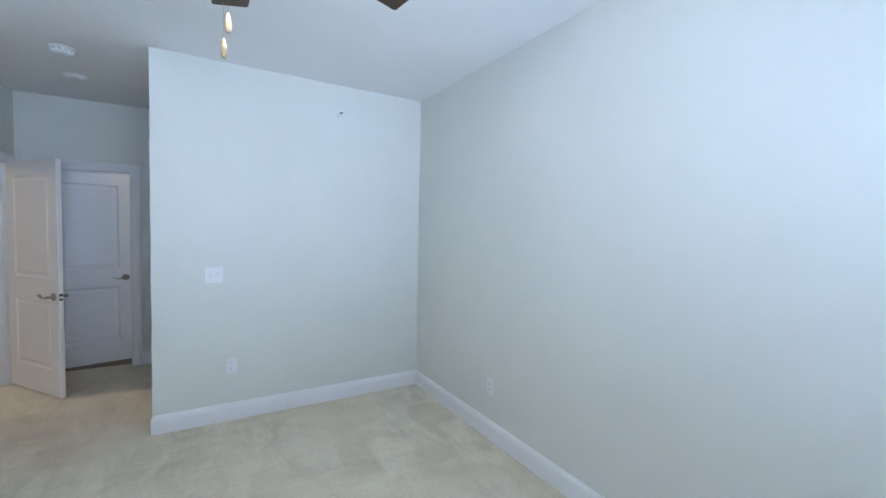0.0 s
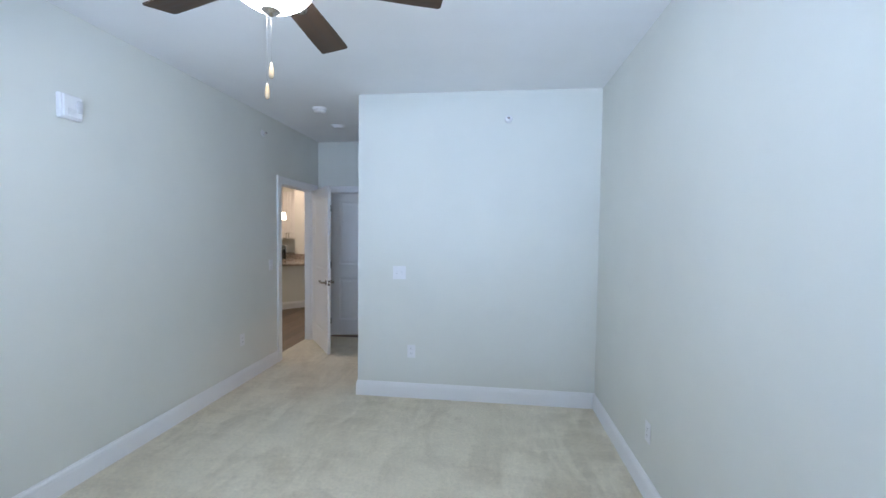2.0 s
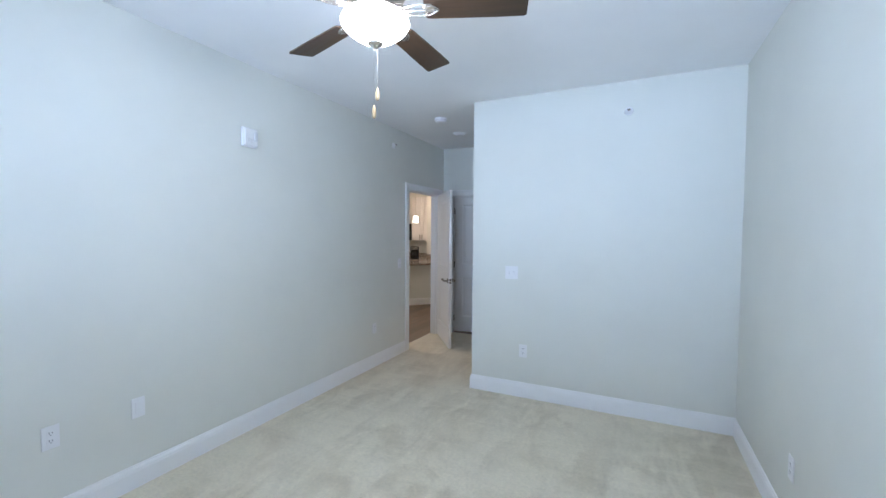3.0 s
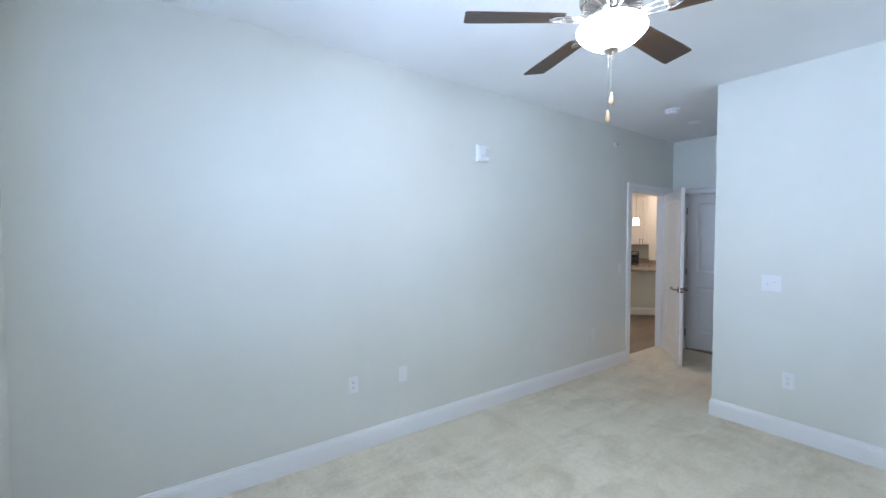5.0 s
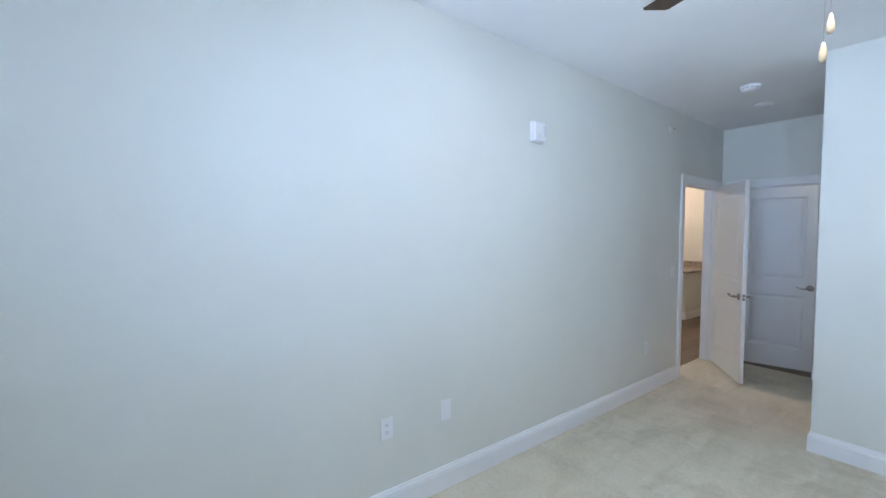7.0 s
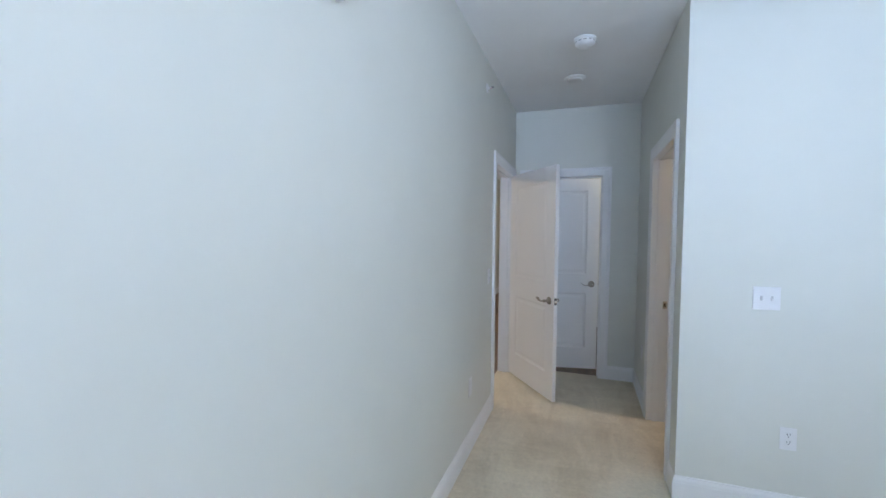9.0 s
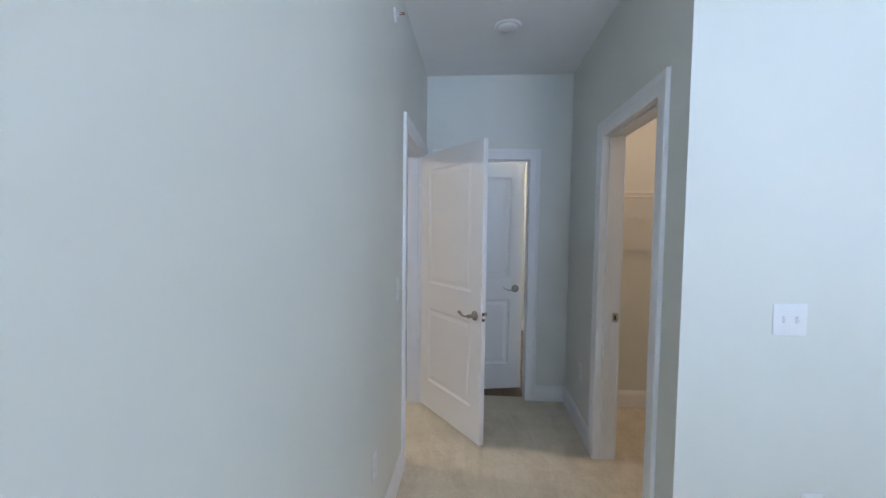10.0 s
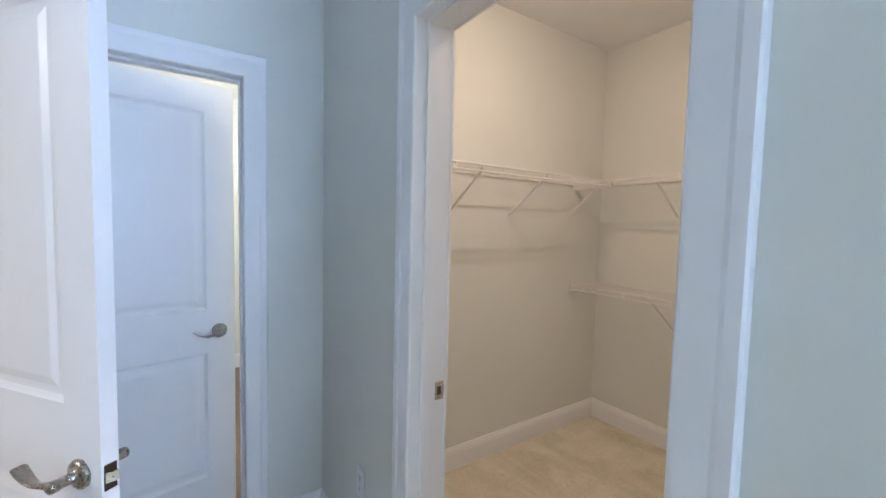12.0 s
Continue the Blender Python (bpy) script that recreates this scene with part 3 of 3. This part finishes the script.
glass = lathe([(0.118, -0.346), (0.128, -0.351), (0.136, -0.359), (0.140, -0.369), (0.138, -0.380), (0.129, -0.393), (0.112, -0.409), (0.090, -0.425), (0.064, -0.440), (0.042, -0.450), (0.030, -0.453), (0, -0.4535)], 48)
fpart("glass_bowl", glass, BOWL, "lit frosted glass bowl", True)
fpart("finial", lathe([(0, -0.452), (0.032, -0.452), (0.033, -0.456), (0.025, -0.460), (0.017, -0.462), (0.012, -0.467), (0.010, -0.472), (0, -0.474)], 24), NICKEL2, smooth=True)
for (px, py), z_end in (((-0.056, 0.070), 2.000), ((-0.044, 0.078), 2.078)):
    top, end = -0.424, z_end - H
    bm = bmesh.new()
    add_rod(bm, (px, py, top), (px, py, end + 0.055), 0.0004, 6)
    k = 0
    while k < 34:
        f = k / 34
        c = Vector((px, py, top + (end + 0.055 - top) * f))
        bmesh.ops.create_icosphere(bm, subdivisions=1, radius=0.0009, matrix=Matrix.Translation(c))
        k += 1
    ch = fpart("pull_chain", bm, NICKEL, "fine beaded pull chain")
    fob = lathe([(0, 0.058), (0.004, 0.056), (0.0055, 0.048), (0.008, 0.036), (0.0095, 0.020), (0.0085, 0.007), (0.005, 0.001), (0, 0.0)], 16)
    p = part("fob", fob, FOB, ch, "pale wooden pull fob", True)
    p.matrix_local = Matrix.Translation((px, py, end))


# ---- wall plates and devices ----
def on_wall(place, normal):
    """A pose with z out of the wall and y up."""
    nn = Vector((*normal, 0))
    up = Vector((0, 0, 1))
    right = up.cross(nn)
    m = Matrix((right, up, nn)).transposed().to_4x4()
    m.translation = Vector(place) + nn * 0.0008
    return m


def plate(w, h):
    bm = boxes((-w / 2, w / 2, -h / 2, h / 2, 0, 0.0055), bevel=0.0025, seg=2)
    return bm


def screw(parent, x, y, z=0.0055):
    return part("screw", lathe([(0, z + 0.0012), (0.0022, z + 0.001), (0.003, z), (0, z - 0.0005)], 10, Matrix.Translation((x, y, 0))), WHITE, parent)


def outlet(label):
    ob = thing("wall_outlet", label, "outlet")
    part("cover_plate", plate(0.072, 0.117), WHITE, ob)
    for s in (1, -1):
        y = 0.0195 * s
        rec = part("receptacle", boxes((-0.0165, 0.0165, y - 0.0135, y + 0.0135, 0.0045, 0.0072), bevel=0.002, seg=2), WHITE, ob)
        part("slot", boxes((-0.0075, -0.0050, y - 0.001, y + 0.0085, 0.0066, 0.0076)), DARK, rec)
        part("slot", boxes((0.0050, 0.0075, y, y + 0.0080, 0.0066, 0.0076)), DARK, rec)
        part("slot", lathe([(0, 0.0076), (0.0026, 0.0076), (0.0026, 0.0066), (0, 0.0066)], 10, Matrix.Translation((0, y - 0.0075, 0))), DARK, rec)
    screw(ob, 0, 0)
    return ob


def switch(gangs, label):
    ob = thing("light_switch", label, "light switch")
    w = 0.072 + 0.047 * (gangs - 1)
    part("cover_plate", plate(w, 0.119), WHITE, ob)
    for g in range(gangs):
        x = 0.046 * (g - (gangs - 1) / 2)
        part("toggle_slot", boxes((x - 0.0052, x + 0.0052, -0.0125, 0.0125, 0.0050, 0.0058)), SLOT, ob)
        up = 1 if g % 2 == 0 else -1
        bm = boxes((x - 0.0042, x + 0.0042, -0.0055, 0.0055, 0.003, 0.018), bevel=0.0012)
        bm.transform(Matrix.Translation((x, 0, 0.003)) @ Matrix.Rotation(radians(-28 * up), 4, "X") @ Matrix.Translation((-x, 0, -0.003)))
        part("toggle", bm, WHITE, ob)
        for s in (1, -1):
            screw(ob, x, 0.030 * s)
    return ob


def cover(label):
    ob = thing("cover_plate_fixture", label, "wall plate")
    part("cover_plate", plate(0.072, 0.117), WHITE, ob)
    part("insert", boxes((-0.0165, 0.0165, -0.0335, 0.0335, 0.005, 0.0078), bevel=0.001), WHITE, ob)
    for s in (1, -1):
        screw(ob, 0, 0.042 * s)
    return ob


first = outlet("white duplex outlet low on the greige wall")
first.matrix_world = on_wall((XL, 0.898, 0.470), (1, 0))
tagged(first, group="wall outlets")
for p, nn in (((0.351, YM, 0.427), (0, -1)), ((XL, 3.667, 0.433), (1, 0)), ((XR, 2.39, 0.385), (-1, 0)), ((-0.935, YW, 0.555), (0, 1)), ((XH, 4.960, 0.435), (-1, 0))):
    copy_thing(first, on_wall(p, nn))
cover("white blank communication plate beside an outlet").matrix_world = on_wall((XL, 1.293, 0.468), (1, 0))
switch(2, "white double toggle switch on the stub wall").matrix_world = on_wall((0.235, YM, 1.141), (0, -1))
switch(1, "white single toggle switch beside the doorway").matrix_world = on_wall((XL, 4.195, 1.125), (1, 0))

# Alarm sounder with strobe.
al = thing("alarm_strobe", "white plastic fire alarm sounder with clear strobe on the wall", "fire alarm")
part("housing", boxes((-0.062, 0.062, -0.070, 0.070, 0, 0.030), bevel=0.008, seg=3), WHITE, al)
part("front", boxes((-0.054, 0.054, -0.062, 0.062, 0.0295, 0.044), bevel=0.007, seg=3), WHITE, al)
grille = part("grille", boxes((-0.030, 0.012, -0.045, -0.010, 0.0435, 0.0448), bevel=0.001), plastic("grey_grille", (0.70, 0.70, 0.70)), al)
for k in range(5):
    part("grille_bar", boxes((-0.028, 0.010, -0.042 + 0.007 * k, -0.039 + 0.007 * k, 0.0446, 0.0458)), WHITE, grille)
part("strobe_lens", boxes((0.016, 0.046, -0.030, 0.040, 0.0435, 0.056), bevel=0.006, seg=3), plastic("clear_lens", (0.76, 0.77, 0.78), 0.2), al, "clear strobe lens")
al.matrix_world = on_wall((XL, 2.062, 2.195), (1, 0))


def hung(x, y):
    return Matrix.Translation((x, y, H - 0.0006)) @ Matrix.Rotation(math.pi, 4, "X")


sm = thing("smoke_detector", "white round smoke detector on the ceiling", "smoke detector")
part("base", lathe([(0, 0), (0.070, 0), (0.071, 0.006), (0.068, 0.012), (0, 0.012)], 40), WHITE, sm, smooth=True)
part("head", lathe([(0.060, 0.0115), (0.064, 0.016), (0.062, 0.032), (0.050, 0.044), (0.028, 0.048), (0, 0.049)], 40), WHITE, sm, smooth=True)
for k in range(12):
    bm = boxes((0.060, 0.0645, -0.010, 0.010, 0.020, 0.028), bevel=0.001)
    bm.transform(Matrix.Rotation(2 * math.pi * k / 12, 4, "Z"))
    part("vent", bm, VENT, sm)
part("test_button", lathe([(0, 0.0505), (0.009, 0.050), (0.011, 0.047), (0, 0.047)], 18, Matrix.Translation((0.022, 0, 0))), WHITE, sm, smooth=True)
sm.matrix_world = hung(-0.675, 3.942)

dc = thing("ceiling_disc", "flat white round ceiling cover on the passage ceiling", "ceiling cover")
part("rim", lathe([(0, 0), (0.082, 0), (0.083, 0.005), (0.078, 0.010), (0.070, 0.012), (0.068, 0.010), (0, 0.010)], 44), WHITE, dc, smooth=True)
part("disc", lathe([(0.062, 0.0095), (0.060, 0.018), (0.050, 0.024), (0.025, 0.027), (0, 0.0275)], 40), WHITE, dc, smooth=True)
dc.matrix_world = hung(-0.747, 4.622)


def sprinkler():
    ob = thing("sidewall_sprinkler", "small white sidewall sprinkler head high on the wall", "sprinkler", "sidewall sprinklers")
    part("escutcheon", lathe([(0, 0), (0.033, 0), (0.034, 0.003), (0.028, 0.010), (0.018, 0.012), (0.016, 0.006), (0, 0.006)], 30), WHITE, ob, smooth=True)
    bm = bmesh.new()
    add_rod(bm, (0, 0, 0.005), (0, 0, 0.022), 0.008, 12)
    for s in (1, -1):
        add_tube(bm, [(0.008 * s, 0, 0.018), (0.012 * s, 0, 0.030), (0.004 * s, 0, 0.044)], [0.002, 0.002, 0.002], 8)
    part("body", bm, WHITE, ob)
    part("deflector", boxes((-0.013, 0.013, 0.004, 0.006, 0.030, 0.052), (-0.010, 0.010, -0.006, 0.005, 0.043, 0.045), bevel=0.0006), NICKEL, ob, "small metal deflector")
    part("glass_bulb", lathe([(0, 0.022), (0.002, 0.024), (0.002, 0.040), (0, 0.042)], 8), plastic("red_fluid", (0.5, 0.04, 0.03), 0.15), ob)
    return ob


sp = sprinkler()
sp.matrix_world = on_wall((1.185, YM, 2.491), (0, -1))
copy_thing(sp, on_wall((XL, 4.055, 2.527), (1, 0)))


# ---- closet shelving ----
def wire_shelf(label, length, depth=0.305, lip=0.032):
    """A ventilated shelf: along x, its back edge on y = 0, front at y = -depth, top at z = 0."""
    ob = thing("wire_shelf", label, "wire shelf", "closet wire shelves")
    for nm, y, z, r in (("front_rail", -depth, 0.0, 0.0042), ("lip_rail", -depth - 0.002, -lip, 0.0042), ("back_rail", -0.008, -0.004, 0.0030), ("middle_rail", -depth * 0.5, -0.0055, 0.0030)):
        bm = bmesh.new()
        add_rod(bm, (0, y, z), (length, y, z), r, 8)
        part(nm, bm, WIRE, ob)
    bm = bmesh.new()
    n = int(length / 0.0254)
    for k in range(n + 1):
        x = min(length - 0.002, 0.004 + k * 0.0254)
        add_rod(bm, (x, -0.006, -0.001), (x, -depth - 0.001, 0.0005), 0.0016, 5)
    tagged(part("wire_deck", bm, WIRE, ob, "closely spaced thin white wires"), kind="stuff")
    x = 0.10
    while x < length:
        part("lip_clip", boxes((x - 0.004, x + 0.004, -depth - 0.0045, -depth + 0.0030, -lip, 0.002), bevel=0.001), WIRE, ob)
        x += 0.30
    return ob


def bracket(parent, x, depth=0.305, drop=0.235):
    a, b = Vector((x, -depth + 0.006, -0.012)), Vector((x, -0.003, -drop))
    d = (b - a)
    m = Matrix.Translation(a) @ d.to_track_quat("Z", "X").to_matrix().to_4x4()
    c = bmesh.new()
    add_box(c, -0.0045, 0.0045, -0.0055, 0.0055, 0, d.length, 0.0008)
    c.transform(m)
    add_box(c, x - 0.007, x + 0.007, -0.004, -0.0008, -drop - 0.022, -drop + 0.012, 0.001)
    return part("support_brace", c, WIRE, parent)


ZS = 1.742
s1 = wire_shelf("white vinyl-coated wire shelf along the closet's back wall", CX1 - 0.31 - (XH + T) - 0.006)
for x in (0.57, 1.03, 1.56):
    bracket(s1, x)
part("end_bracket", boxes((CX1 - 0.31 - (XH + T) - 0.012, CX1 - 0.31 - (XH + T) - 0.002, -0.30, -0.001, -0.04, 0.008), bevel=0.001), WIRE, s1)
s1.matrix_world = Matrix.Translation((XH + T + 0.003, CY1, ZS))
side = Matrix.Rotation(-math.pi / 2, 4, "Z")
s2 = wire_shelf("white vinyl-coated wire shelf on the closet's side wall", 1.70)
for x in (0.56, 1.10):
    bracket(s2, x)
s2.matrix_world = Matrix.Translation((CX1, CY1 - 0.01, ZS + 0.012)) @ side
s3 = wire_shelf("lower white vinyl-coated wire shelf on the closet's side wall", 1.70)
for x in (0.56, 1.10):
    bracket(s3, x)
part("end_cap", boxes((-0.004, 0.012, -0.318, -0.292, -0.044, 0.010), bevel=0.002), WIRE, s3)
s3.matrix_world = Matrix.Translation((CX1, CY1 - 0.01, 1.032)) @ side


def dome_lamp(label, x, y, strength, colour, size=1.0, depth=1.0):
    ob = thing("ceiling_lamp", label, "ceiling lamp", place=hung(x, y))
    part("base", lathe([(r * size, z) for r, z in ((0, 0), (0.150, 0), (0.152, 0.012), (0.146, 0.020), (0, 0.020))], 40), NICKEL2, ob, smooth=True)
    rows = [(0.140, 0.0), (0.138, 0.040), (0.120, 0.068), (0.085, 0.086), (0.040, 0.094), (0, 0.095)]
    part("glass_dome", lathe([(r * size, 0.0195 + max(0.0, z - 0.0195) * depth) for r, z in rows], 40), glowing("lit_dome_glass", colour, strength), ob, "lit white glass dome", True)
    return ob


dome_lamp("lit white dome lamp on the closet ceiling", 0.58, 4.46, 900, WARM, 0.22, 0.16)
dome_lamp("lit white dome lamp on the bathroom ceiling", -0.75, 6.7, 95, (1.0, 0.82, 0.62))
dome_lamp("lit white dome lamp on the kitchen ceiling", -3.3, 7.9, 120, WARM)
# Added fill, out of view: brightens door_1 and the passage through the entry.
dome_lamp("unseen dome lamp added to light the passage through the entry", -4.0, 4.9, 195, (1.0, 0.80, 0.58))
# Another invented lamp, never in view, that lifts the corridor's brightness.
dome_lamp("unseen dome lamp added to brighten the corridor", -1.6, 9.3, 40, SOFT)

# ---- kitchen beyond the entry ----
KY, KX = 8.82, -2.60
KR, WE = 9.36, -3.41      # kitchen's rear wall, free end of the screen wall
PX, PY = -2.55, 7.54
DK = (9.00, 9.80)
setting("wall_kitchen", boxes((WE, KX, KY, KY + T, 0, H), (-6.08, KX - T, KR, KR + T, 0, H), (KX - T, KX, KY + T, DK[0], 0, H), (KX - T, KX, DK[1], 12.08, 0, H), (KX - T, KX, DK[0], DK[1], HEAD, H)), WALL, "warm greige kitchen wall")
fr, bx = doorway("door_frame_4", *DK, "y", KX, KX - T, False)
panel_door("door_4", "white two-panel door shut in the corridor wall", 0.78, (KX - 0.05, DK[1] - 0.010), -90, True)
far = [(-4.60, 5.49), (PX, PY), (PX, KY), (PX - 0.12, KY), (PX - 0.12, PY + 0.05), (-4.685, 5.575)]
setting("wall_peninsula", prism(far, 0, 0.828), WALL, "greige half wall under the bar counter")
r2 = math.sqrt(0.5)
baseboard((-4.60, 5.49), (PX, PY), (r2, -r2), cut1=0.4)
baseboard((PX, PY), (PX, KY), (1, 0), cut0=0.4)
baseboard((KX, KY + T), (KX, DK[0] - CW), (1, 0))
baseboard((KX, DK[1] + CW), (KX, 12.08), (1, 0))
ov = 0.075
top = []
for k in range(7):
    a = radians(-45 + 45 * k / 6)
    cxr, cyr, rr = PX + ov - 0.17, PY - 0.02, 0.17
    top.append((cxr + rr * math.cos(a), cyr + rr * math.sin(a)))
start = (top[0][0] - 2.2, top[0][1] - 2.2)
outline = [start] + top + [(PX + ov, KY - 0.003), (WE - 0.004, KY - 0.003), (WE - 0.004, KR - 0.003), (-4.9, KR - 0.003), (-4.9, KY - 0.63), (PX - 0.55, KY - 0.63), (PX - 0.50, PY + 0.40), (start[0] - 0.55, start[1] + 0.55)]
ct = thing("kitchen_countertop", "brown speckled granite bar countertop on a half wall", "countertop")
part("slab", prism(outline, 0.8285, 0.866, bevel=0.004), GRANITE, ct)
part("backsplash", boxes((WE, KX, KY - 0.022, KY - 0.0025, 0.8664, 0.962), bevel=0.002), GRANITE, ct, "low granite backsplash strip")
part("backsplash", boxes((-4.9, WE - 0.006, KR - 0.022, KR - 0.0025, 0.8664, 0.962), bevel=0.002), GRANITE, ct, "low granite backsplash strip")
base = thing("base_cabinet", "white kitchen base cabinet under the counter", "cabinet")
part("body", boxes((-4.9, PX - 0.56, KY - 0.60, KY - 0.002, 0.10, 0.828)), CAB, base)
part("toe_kick", boxes((-4.9, PX - 0.56, KY - 0.54, KY - 0.002, 0.0, 0.0995)), DARK, base)
for k in range(3):
    x = PX - 0.60 - 0.6 * k
    d = part("door", boxes((x - 0.57, x, KY - 0.622, KY - 0.602, 0.13, 0.80), bevel=0.002), CAB, base)
    part("handle", boxes((x - 0.05, x - 0.04, KY - 0.648, KY - 0.638, 0.62, 0.74), (x - 0.05, x - 0.04, KY - 0.64, KY - 0.6225, 0.63, 0.64), (x - 0.05, x - 0.04, KY - 0.64, KY - 0.6225, 0.72, 0.73)), NICKEL, d)

UC = (-3.955, -3.395)
up = thing("upper_cabinet", "white wall cabinet with two shaker doors", "cabinet")
part("body", boxes((UC[0], UC[1], KR - 0.33, KR - 0.002, 1.30, 2.40)), CAB, up)
for k in range(2):
    x0 = UC[0] + 0.003 + k * (UC[1] - UC[0]) / 2
    x1 = x0 + (UC[1] - UC[0]) / 2 - 0.006
    yq = KR - 0.332
    bm = boxes((x0, x0 + 0.055, yq - 0.02, yq, 1.303, 2.397), (x1 - 0.055, x1, yq - 0.02, yq, 1.303, 2.397), (x0 + 0.055, x1 - 0.055, yq - 0.02, yq, 1.303, 1.36), (x0 + 0.055, x1 - 0.055, yq - 0.02, yq, 2.34, 2.397), (x0 + 0.055, x1 - 0.055, yq - 0.010, yq, 1.36, 2.34))
    d = part("door", bm, CAB, up)
    hx = x1 - 0.03 if k == 0 else x0 + 0.03
    part("handle", boxes((hx - 0.005, hx + 0.005, yq - 0.048, yq - 0.038, 1.31, 1.44), (hx - 0.004, hx + 0.004, yq - 0.04, yq - 0.0205, 1.325, 1.335), (hx - 0.004, hx + 0.004, yq - 0.04, yq - 0.0205, 1.415, 1.425)), NICKEL, d)
mw = thing("microwave", "black over-range microwave beside the wall cabinet", "microwave")
part("body", boxes((-4.61, UC[0] - 0.004, KR - 0.39, KR - 0.002, 1.30, 1.72), bevel=0.006), BLACK, mw)
part("door", boxes((-4.60, UC[0] - 0.16, KR - 0.412, KR - 0.392, 1.31, 1.71), bevel=0.004), BLACK, mw)
part("handle", boxes((UC[0] - 0.19, UC[0] - 0.17, KR - 0.45, KR - 0.43, 1.34, 1.68), (UC[0] - 0.19, UC[0] - 0.17, KR - 0.43, KR - 0.4125, 1.36, 1.38), (UC[0] - 0.19, UC[0] - 0.17, KR - 0.43, KR - 0.4125, 1.64, 1.66)), NICKEL, mw)

cm = thing("coffee_maker", "black coffee maker with a chrome front on the counter", "coffee maker", place=Matrix.Translation((-3.53, 8.42, 0.8665)) @ Matrix.Rotation(radians(28), 4, "Z"))
part("body", boxes((-0.10, 0.10, -0.05, 0.13, 0.0, 0.30), bevel=0.014, seg=3), BLACK, cm)
part("base", boxes((-0.10, 0.10, -0.15, -0.052, 0.0, 0.035), bevel=0.008, seg=2), BLACK, cm)
part("brew_head", boxes((-0.10, 0.10, -0.14, -0.052, 0.20, 0.30), bevel=0.012, seg=3), BLACK, cm)
part("control_panel", boxes((-0.075, 0.075, -0.145, -0.1405, 0.225, 0.28), bevel=0.002), NICKEL, cm, "chrome control panel")
for s in (-1, 1):
    part("button", lathe([(0, 0), (0.013, 0), (0.012, 0.008), (0, 0.009)], 16, Matrix.Translation((0.04 * s, -0.1452, 0.252)) @ Matrix.Rotation(math.pi / 2, 4, "X")), BLACK, cm)
part("carafe", lathe([(0, 0.036), (0.052, 0.036), (0.062, 0.075), (0.056, 0.13), (0.040, 0.165), (0.042, 0.175), (0, 0.175)], 24, Matrix.Translation((0, -0.098, 0))), BLACK, cm, smooth=True)

pd = thing("pendant_lamp", "small lit white glass pendant lamp over the counter", "pendant lamp", place=Matrix.Translation((-2.985, 7.5, H)))
part("canopy", lathe([(0, -0.0006), (0.06, -0.0006), (0.06, -0.012), (0.02, -0.03), (0, -0.03)], 28), NICKEL2, pd, smooth=True)
bm = bmesh.new()
add_rod(bm, (0, 0, -0.03), (0, 0, -0.86), 0.0035, 8)
part("stem", bm, NICKEL2, pd)
part("socket", lathe([(0, -0.85), (0.020, -0.85), (0.024, -0.885), (0, -0.885)], 20), NICKEL2, pd)
part("shade", lathe([(0.024, -0.884), (0.046, -0.890), (0.050, -0.92), (0.055, -0.97), (0.059, -1.026), (0.056, -1.028), (0.050, -0.965), (0.041, -0.903), (0.024, -0.893)], 32), SHADE, pd, "lit white glass shade", True)
out = outlet("white duplex outlet above the granite backsplash")
out.matrix_world = on_wall((-2.79, KY, 1.115), (0, -1))

# ---- plank floors ----
sub = setting("floor_kitchen", boxes((-6.08, XL - 0.141, 2.12, 12.08, -0.10, -0.008)), DARK, "brown wood-look plank floor")
plank_me = {}


def planks(parent, x0, x1, y0, y1, z, w=0.152, length=1.22):
    k = 0
    x = x0
    while x < x1 - 0.01:
        ww = min(w, x1 - x)
        y = y0 - (k * 0.41) % length
        while y < y1:
            a, b = max(y, y0), min(y + length, y1)
            if b - a > 0.03:
                key = (round(ww, 3), round(b - a, 3))
                if key not in plank_me:
                    plank_me[key] = mesh("plank", boxes((0.0006, ww - 0.0006, 0.0006, b - a - 0.0006, -0.0075, 0.0), bevel=0.0012), PLANK)
                p = new("plank", plank_me[key])
                p.parent = parent
                p.location = (x, a, z)
            y += length
        x += w
        k += 1


planks(sub, -3.40, XL - 0.142, 4.2, 10.2, 0.0)
rest = []
for x0, x1, y0, y1 in ((-6.08, -3.401, 2.12, 12.08), (-3.40, XL - 0.142, 2.12, 4.199), (-3.40, XL - 0.142, 10.201, 12.08)):
    rest.append((x0, x1, y0, y1, -0.0079, -0.0002))
tagged(part("far_planks", boxes(*rest), PLANK, sub), kind="stuff")
bfloor = setting("floor_bath", boxes((XL, 0.45, YB + 0.061, 7.88, -0.10, -0.008)), DARK, "brown wood-look plank floor in the bathroom")
planks(bfloor, XL + 0.001, 0.449, YB + 0.062, 7.879, 0.0)
